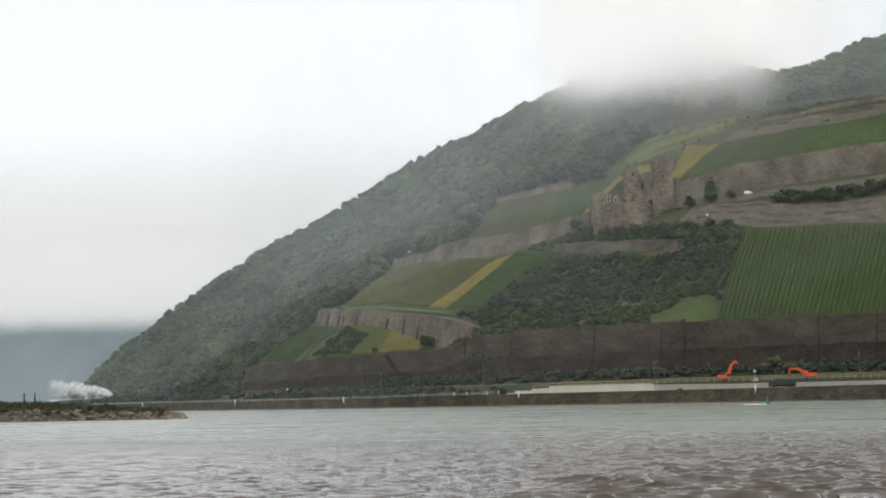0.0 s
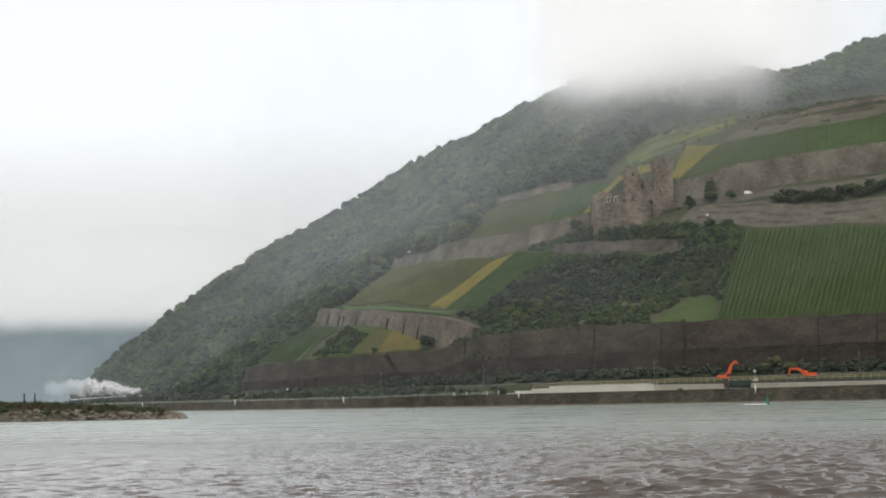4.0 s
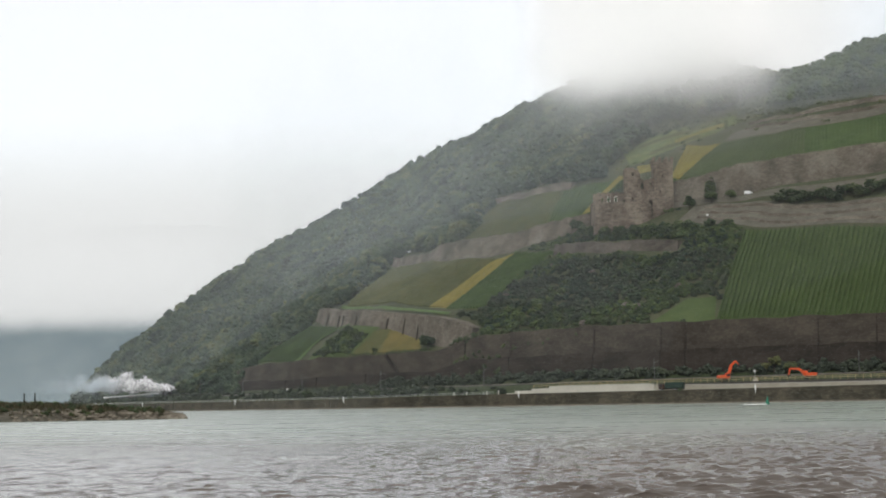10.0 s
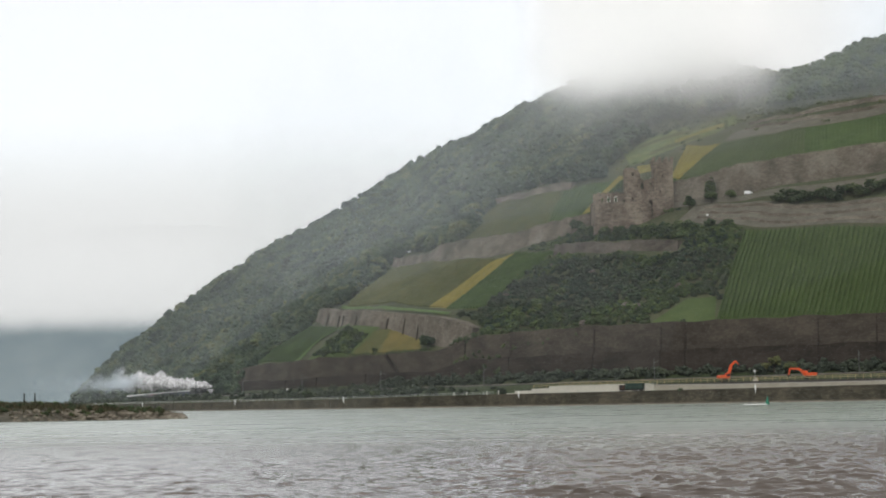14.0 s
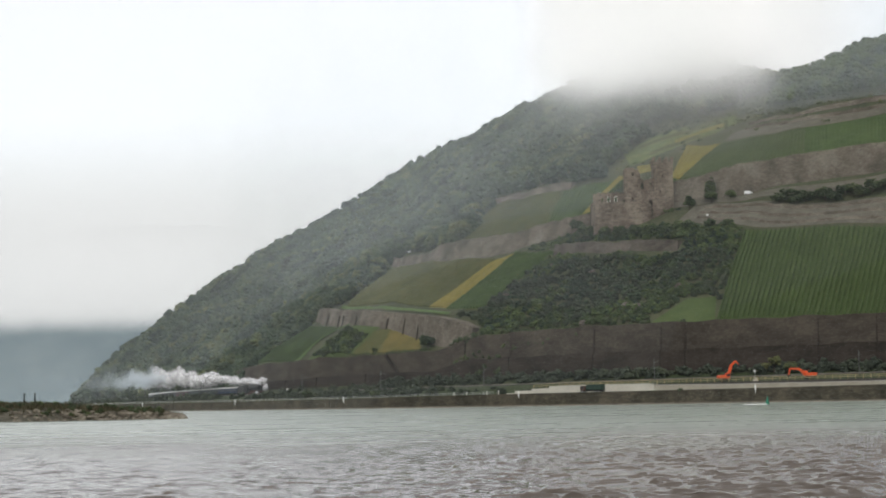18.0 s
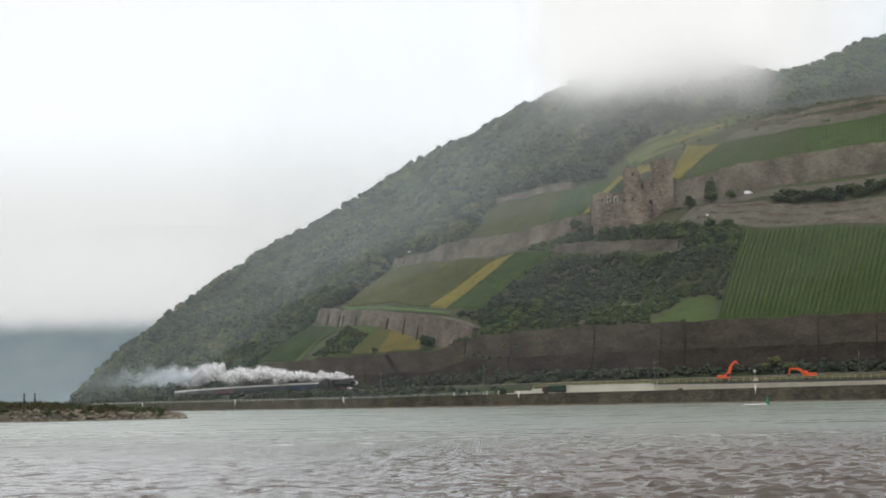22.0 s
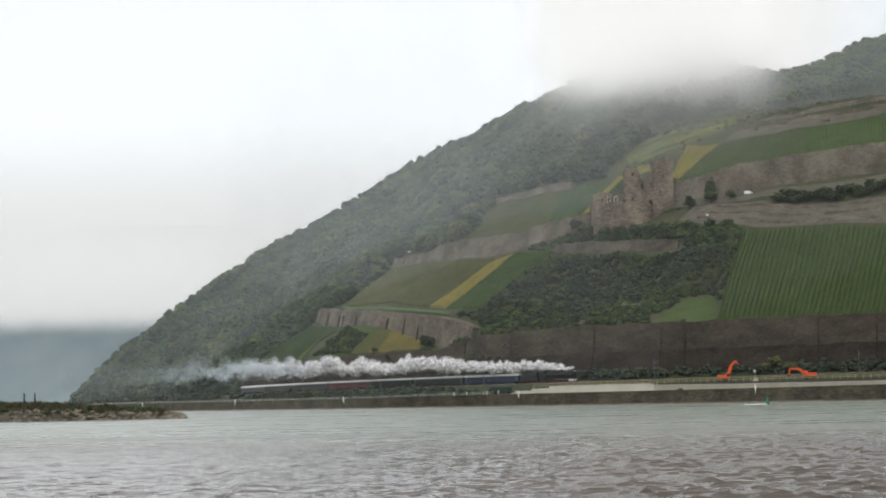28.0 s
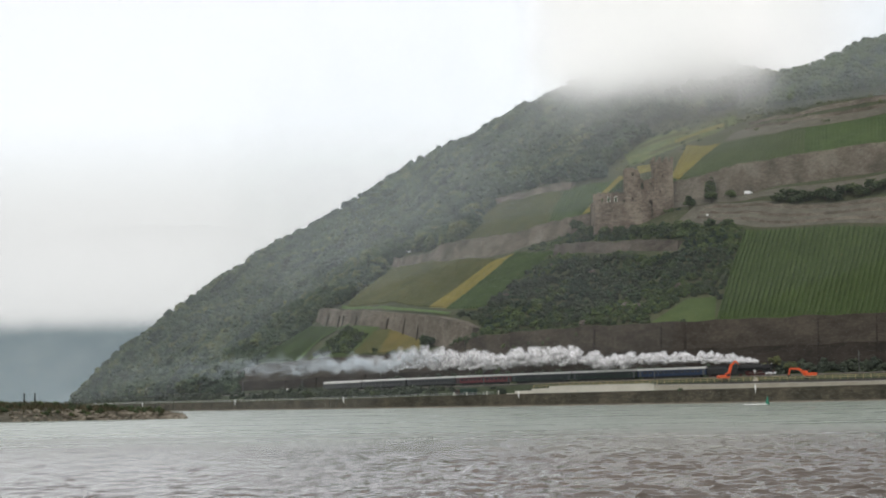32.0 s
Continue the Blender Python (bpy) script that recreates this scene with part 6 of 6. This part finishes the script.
excavator(face_on(658, -14.0, PZ + 0.5, 188), "orange excavator with its arm stretched out flat", (3.2, 0, 3.5), (6.6, 0, 3.7), (7.0, 0, 1.6))
heap = thing("spoil_heap", "small pale heap of gravel on the platform", "heap", face_on(640, -16.0, PZ + 0.25))
bm = bmesh.new()
bmesh.ops.create_cone(bm, cap_ends=True, segments=18, radius1=1.3, radius2=0.2, depth=1.3, matrix=Matrix.Translation((0, 0, 0.6)))
bmesh.ops.subdivide_edges(bm, edges=bm.edges[:], cuts=2, use_grid_fill=True)
for v in bm.verts:
    v.co += Vector((1, 1, 0.5)) * 0.22 * noise.noise(v.co * 1.3)
part("gravel", bm, M_CONCRETE_OLD, heap)
sign = thing("marker_sign", "small white marker on a thin pole", "sign", face_on(639.5, -15.2, PZ + 0.2))
part("pole", tube((0, 0, 0), (0, 0, 3.9), 0.07, seg=8), M_GALV, sign)
part("panel", box(-0.28, 0.28, -0.05, 0.05, 3.1, 4.0, 0.02), M_WHITE, sign)

# ---------------------------------------------------------------- lorry on the riverside road
M_CANVAS = plain("dark_green_canvas", (0.018, 0.038, 0.028), 0.7, vary=0.25)
M_CABPAINT = plain("brown_cab_paint", (0.062, 0.036, 0.026), 0.55)
TRUCK = thing("lorry", "dark green canvas-covered lorry on the riverside road", "lorry")
part("cargo_cover", box(0.0, 6.4, -1.2, 1.2, 0.95, 2.95, 0.18), M_CANVAS, TRUCK)
part("chassis", box(-2.2, 6.4, -0.9, 0.9, 0.55, 0.95, 0.05), M_UNDER, TRUCK)
cab = part("cab", box(-2.3, -0.25, -1.15, 1.15, 0.7, 2.5, 0.2), M_CABPAINT, TRUCK, "dull brown driver's cab")
part("windscreen", box(-2.34, -2.28, -0.95, 0.95, 1.5, 2.25, 0.02), M_PANE, cab)
for y in (-1.16, 1.16):
    part("side_window", box(-1.9, -0.9, y - 0.02, y + 0.02, 1.5, 2.2, 0.01), M_PANE, cab)
for x in (-1.5, 3.6, 5.0):
    for y in (-1.0, 1.0):
        w = part("wheel", tube((x, y - 0.15, 0.5), (x, y + 0.15, 0.5), 0.5, seg=16), M_UNDER, TRUCK)
        part("hub", tube((x, y - 0.17, 0.5), (x, y + 0.17, 0.5), 0.2, seg=10), M_GALV, w)
TRUCK_ROWS = ((0, 653.5), (3, 642.2), (6, 630.8), (9, 619.2), (12, 608.9), (14, 602.2), (17, 592), (19, 585.1), (21, 578.2), (23, 571.2), (25, 564.4), (28, 554.2), (32, 540.6))

# ---------------------------------------------------------------- buoy and its wash
M_BUOY = plain("green_buoy_paint", (0.02, 0.16, 0.10), 0.5)
buoy = thing("buoy", "green channel buoy leaning in the current", "buoy", Matrix.Translation((86.4, 418.0, 0.12)) @ Matrix.Rotation(radians(6), 4, "Y") @ Matrix.Scale(0.85, 4))
part("float", tube((0, 0, -0.5), (0, 0, 0.55), 0.85, 0.7, 18), M_BUOY, buoy)
part("tower", tube((0, 0, 0.5), (0, 0, 1.9), 0.5, 0.22, 12), M_BUOY, buoy)
part("topmark", tube((0, 0, 1.9), (0, 0, 2.5), 0.32, 0.02, 12), M_BUOY, buoy)
foam = bmesh.new()
fr = random.Random(9)
for k in range(14):
    x = -1.0 - k * 0.42
    bmesh.ops.create_icosphere(foam, subdivisions=2, radius=1.0, matrix=Matrix.Translation((x, fr.uniform(-0.3, 0.3) * (1 + k * 0.1), 0.02)) @ Matrix.Diagonal((fr.uniform(0.35, 0.7), fr.uniform(0.15, 0.4), fr.uniform(0.10, 0.22), 1)))
wash = thing("foam_streak", "white wash trailing in the water beside the buoy", "foam", Matrix.Translation((86.4, 415.5, 0.02)))
part("foam", foam, M_WHITE, wash, "", True)

# ---------------------------------------------------------------- the near spit
spit_rnd = random.Random(4)


def spit_height(x, y):
    """Low stony tongue of land ending in the river."""
    tip = -54.6
    u = np.clip((tip - x) / 34.0, 0, 1.6)
    crown_h = 0.25 + 3.05 * np.clip(u, 0, 1) ** 0.55
    half = 2.5 + 8.5 * np.clip(u, 0, 1)
    mid = 327 + 6 * np.clip(u, 0, 1) + 0.0 * x
    w = np.clip(1 - ((y - mid) / half) ** 2, -1.5, 1)
    return crown_h * w + 0.18 * rough(x, y, 3.1) - 0.1 - 0.35 * np.maximum(0, x - tip + 1.0)


xs, ys = np.arange(-330, -51, 1.5), np.arange(308, 356, 0.9)
X, Y = np.meshgrid(xs, ys)
Z = spit_height(X, Y)
n, k = X.shape
i = np.arange(n * k).reshape(n, k)
a, b, c, e = i[:-1, :-1].ravel(), i[:-1, 1:].ravel(), i[1:, 1:].ravel(), i[1:, :-1].ravel()
spit = tagged(new("spit", fast_mesh("spit", np.stack([X, Y, Z], -1).reshape(-1, 3), np.concatenate([np.stack([a, b, c], 1), np.stack([a, c, e], 1)]), M_SPIT)),
              "low stony spit of land reaching into the river", "river bank", kind="structure")
rock_meshes = []
for k in range(6):
    bm = bmesh.new()
    bmesh.ops.create_icosphere(bm, subdivisions=1, radius=1.0)
    for v in bm.verts:
        v.co *= spit_rnd.uniform(0.72, 1.18)
        v.co.z *= 0.7
    me = bpy.data.meshes.new("rock")
    bm.to_mesh(me)
    bm.free()
    me.materials.append(M_ROCK)
    rock_meshes.append(me)
for k in range(290):
    u = spit_rnd.random() ** 1.5
    x = -54.8 - u * 36
    uu = min(1, (-53.5 - x) / 34.0)
    front = 327 + 6 * uu - (2.5 + 8.5 * uu)
    y = front + spit_rnd.uniform(0.0, 1.0) ** 1.2 * (2.2 + 3.0 * uu)
    z = float(spit_height(np.array(x), np.array(y)))
    r = spit_rnd.uniform(0.34, 0.98) * (0.7 if u > 0.7 else 1)
    part_mesh("rock", rock_meshes[k % 6], spit, Matrix.Translation((x, y, max(z, -0.1) + r * 0.15)) @ Euler((spit_rnd.uniform(-0.4, 0.4), spit_rnd.uniform(-0.4, 0.4), spit_rnd.uniform(0, 6))).to_matrix().to_4x4() @ Matrix.Diagonal((r, r * spit_rnd.uniform(0.7, 1.2), r * spit_rnd.uniform(0.6, 1), 1)))


def reeds():
    """Tufts of dry stalks and low weeds along the crown of the spit."""
    rg = np.random.default_rng(12)
    vs, fs, n = [], [], 0
    for k in range(3600):
        x = -56.5 - rg.random() * 72
        uu = min(1, (-53.5 - x) / 34.0)
        y = 327 + 6 * uu + rg.normal() * (1.2 + 4.2 * uu) * 0.7
        z = float(spit_height(np.array(x), np.array(y)))
        if z < 0.5:
            continue
        for _ in range(4):
            h, w, a = rg.uniform(0.4, 1.15) * (0.6 + 0.6 * uu), rg.uniform(0.06, 0.16), rg.uniform(0, 6.28)
            lx, ly = rg.normal() * 0.25, rg.normal() * 0.25
            bx, by = x + rg.normal() * 0.3, y + rg.normal() * 0.3
            vs += [(bx - w * math.cos(a), by - w * math.sin(a), z - 0.1), (bx + w * math.cos(a), by + w * math.sin(a), z - 0.1), (bx + lx, by + ly, z + h)]
            fs.append((n, n + 1, n + 2))
            n += 3
    return fast_mesh("reeds", np.array(vs), np.array(fs), M_REED, False)


tagged(new("reeds", reeds()), "dry brown and green reeds on the spit", "reeds", kind="stuff")


def weeds():
    rg = np.random.default_rng(13)
    vs, fs, n = [], [], 0
    for k in range(420):
        x = -60 - rg.random() ** 0.8 * 70
        uu = min(1, (-53.5 - x) / 34.0)
        y = 327 + 6 * uu + rg.normal() * (1.0 + 4.5 * uu) * 0.75
        z = float(spit_height(np.array(x), np.array(y)))
        if z < 0.6:
            continue
        cv, cf = SMALL[rg.integers(len(SMALL))]
        kk = rg.uniform(0.22, 0.55)
        vs.append(cv * kk + np.array([x, y, z - 0.15]))
        fs.append(cf + n)
        n += len(cv)
    return fast_mesh("weeds", np.concatenate(vs), np.concatenate(fs), M_BUSH, False)


tagged(new("weeds", weeds()), "low dark weeds and brambles on the spit", "weeds", kind="stuff")
for x, h in ((-90.5, 2.6), (-88.2, 2.6)):
    z = float(spit_height(np.array(x), np.array(333.0)))
    p = thing("mooring_post", "dark timber post standing on the spit", "post", Matrix.Translation((x, 333.0, z)), "spit posts")
    part("shaft", tube((0, 0, -0.4), (0, 0, h), 0.16, 0.13, 10), M_UNDER, p)
    part("cap", tube((0, 0, h), (0, 0, h + 0.12), 0.19, 0.15, 10), M_DARK, p)
# ---------------------------------------------------------------- what moves
def motions():
    times = [float(k) for k in range(0, 33)]
    walk(LOCO, [(t, train_pose(SPEED * t + LOCO_AHEAD, 14.0)) for t in times])
    walk(TENDER, [(t, train_pose(SPEED * t + LOCO_AHEAD - 16.2, 8.0)) for t in times])
    for k, c in enumerate(COACHES):
        walk(c, [(t, train_pose(SPEED * t - 27.0 * k, 26.4)) for t in times])
    for w, x in LOCO_WHEELS:
        walk(w, [(f / 30.0, Matrix.Translation((x, 0, 1.0)) @ Matrix.Rotation(SPEED * f / 30.0, 4, "Y")) for f in range(0, 961, 2)])
    rn = random.Random(11)
    for ob, passed, size, late in BILLOWS:
        key_billow(ob, passed, size, late, rn)
    walk(TRUCK, [(t, place(q, -41.0, road_z(q) + 0.06)) for t, q in TRUCK_ROWS])
    walk(river, [(0, pose(1.5, 8, 0)), (32, pose(-1.5, -8, 0))])


motions()
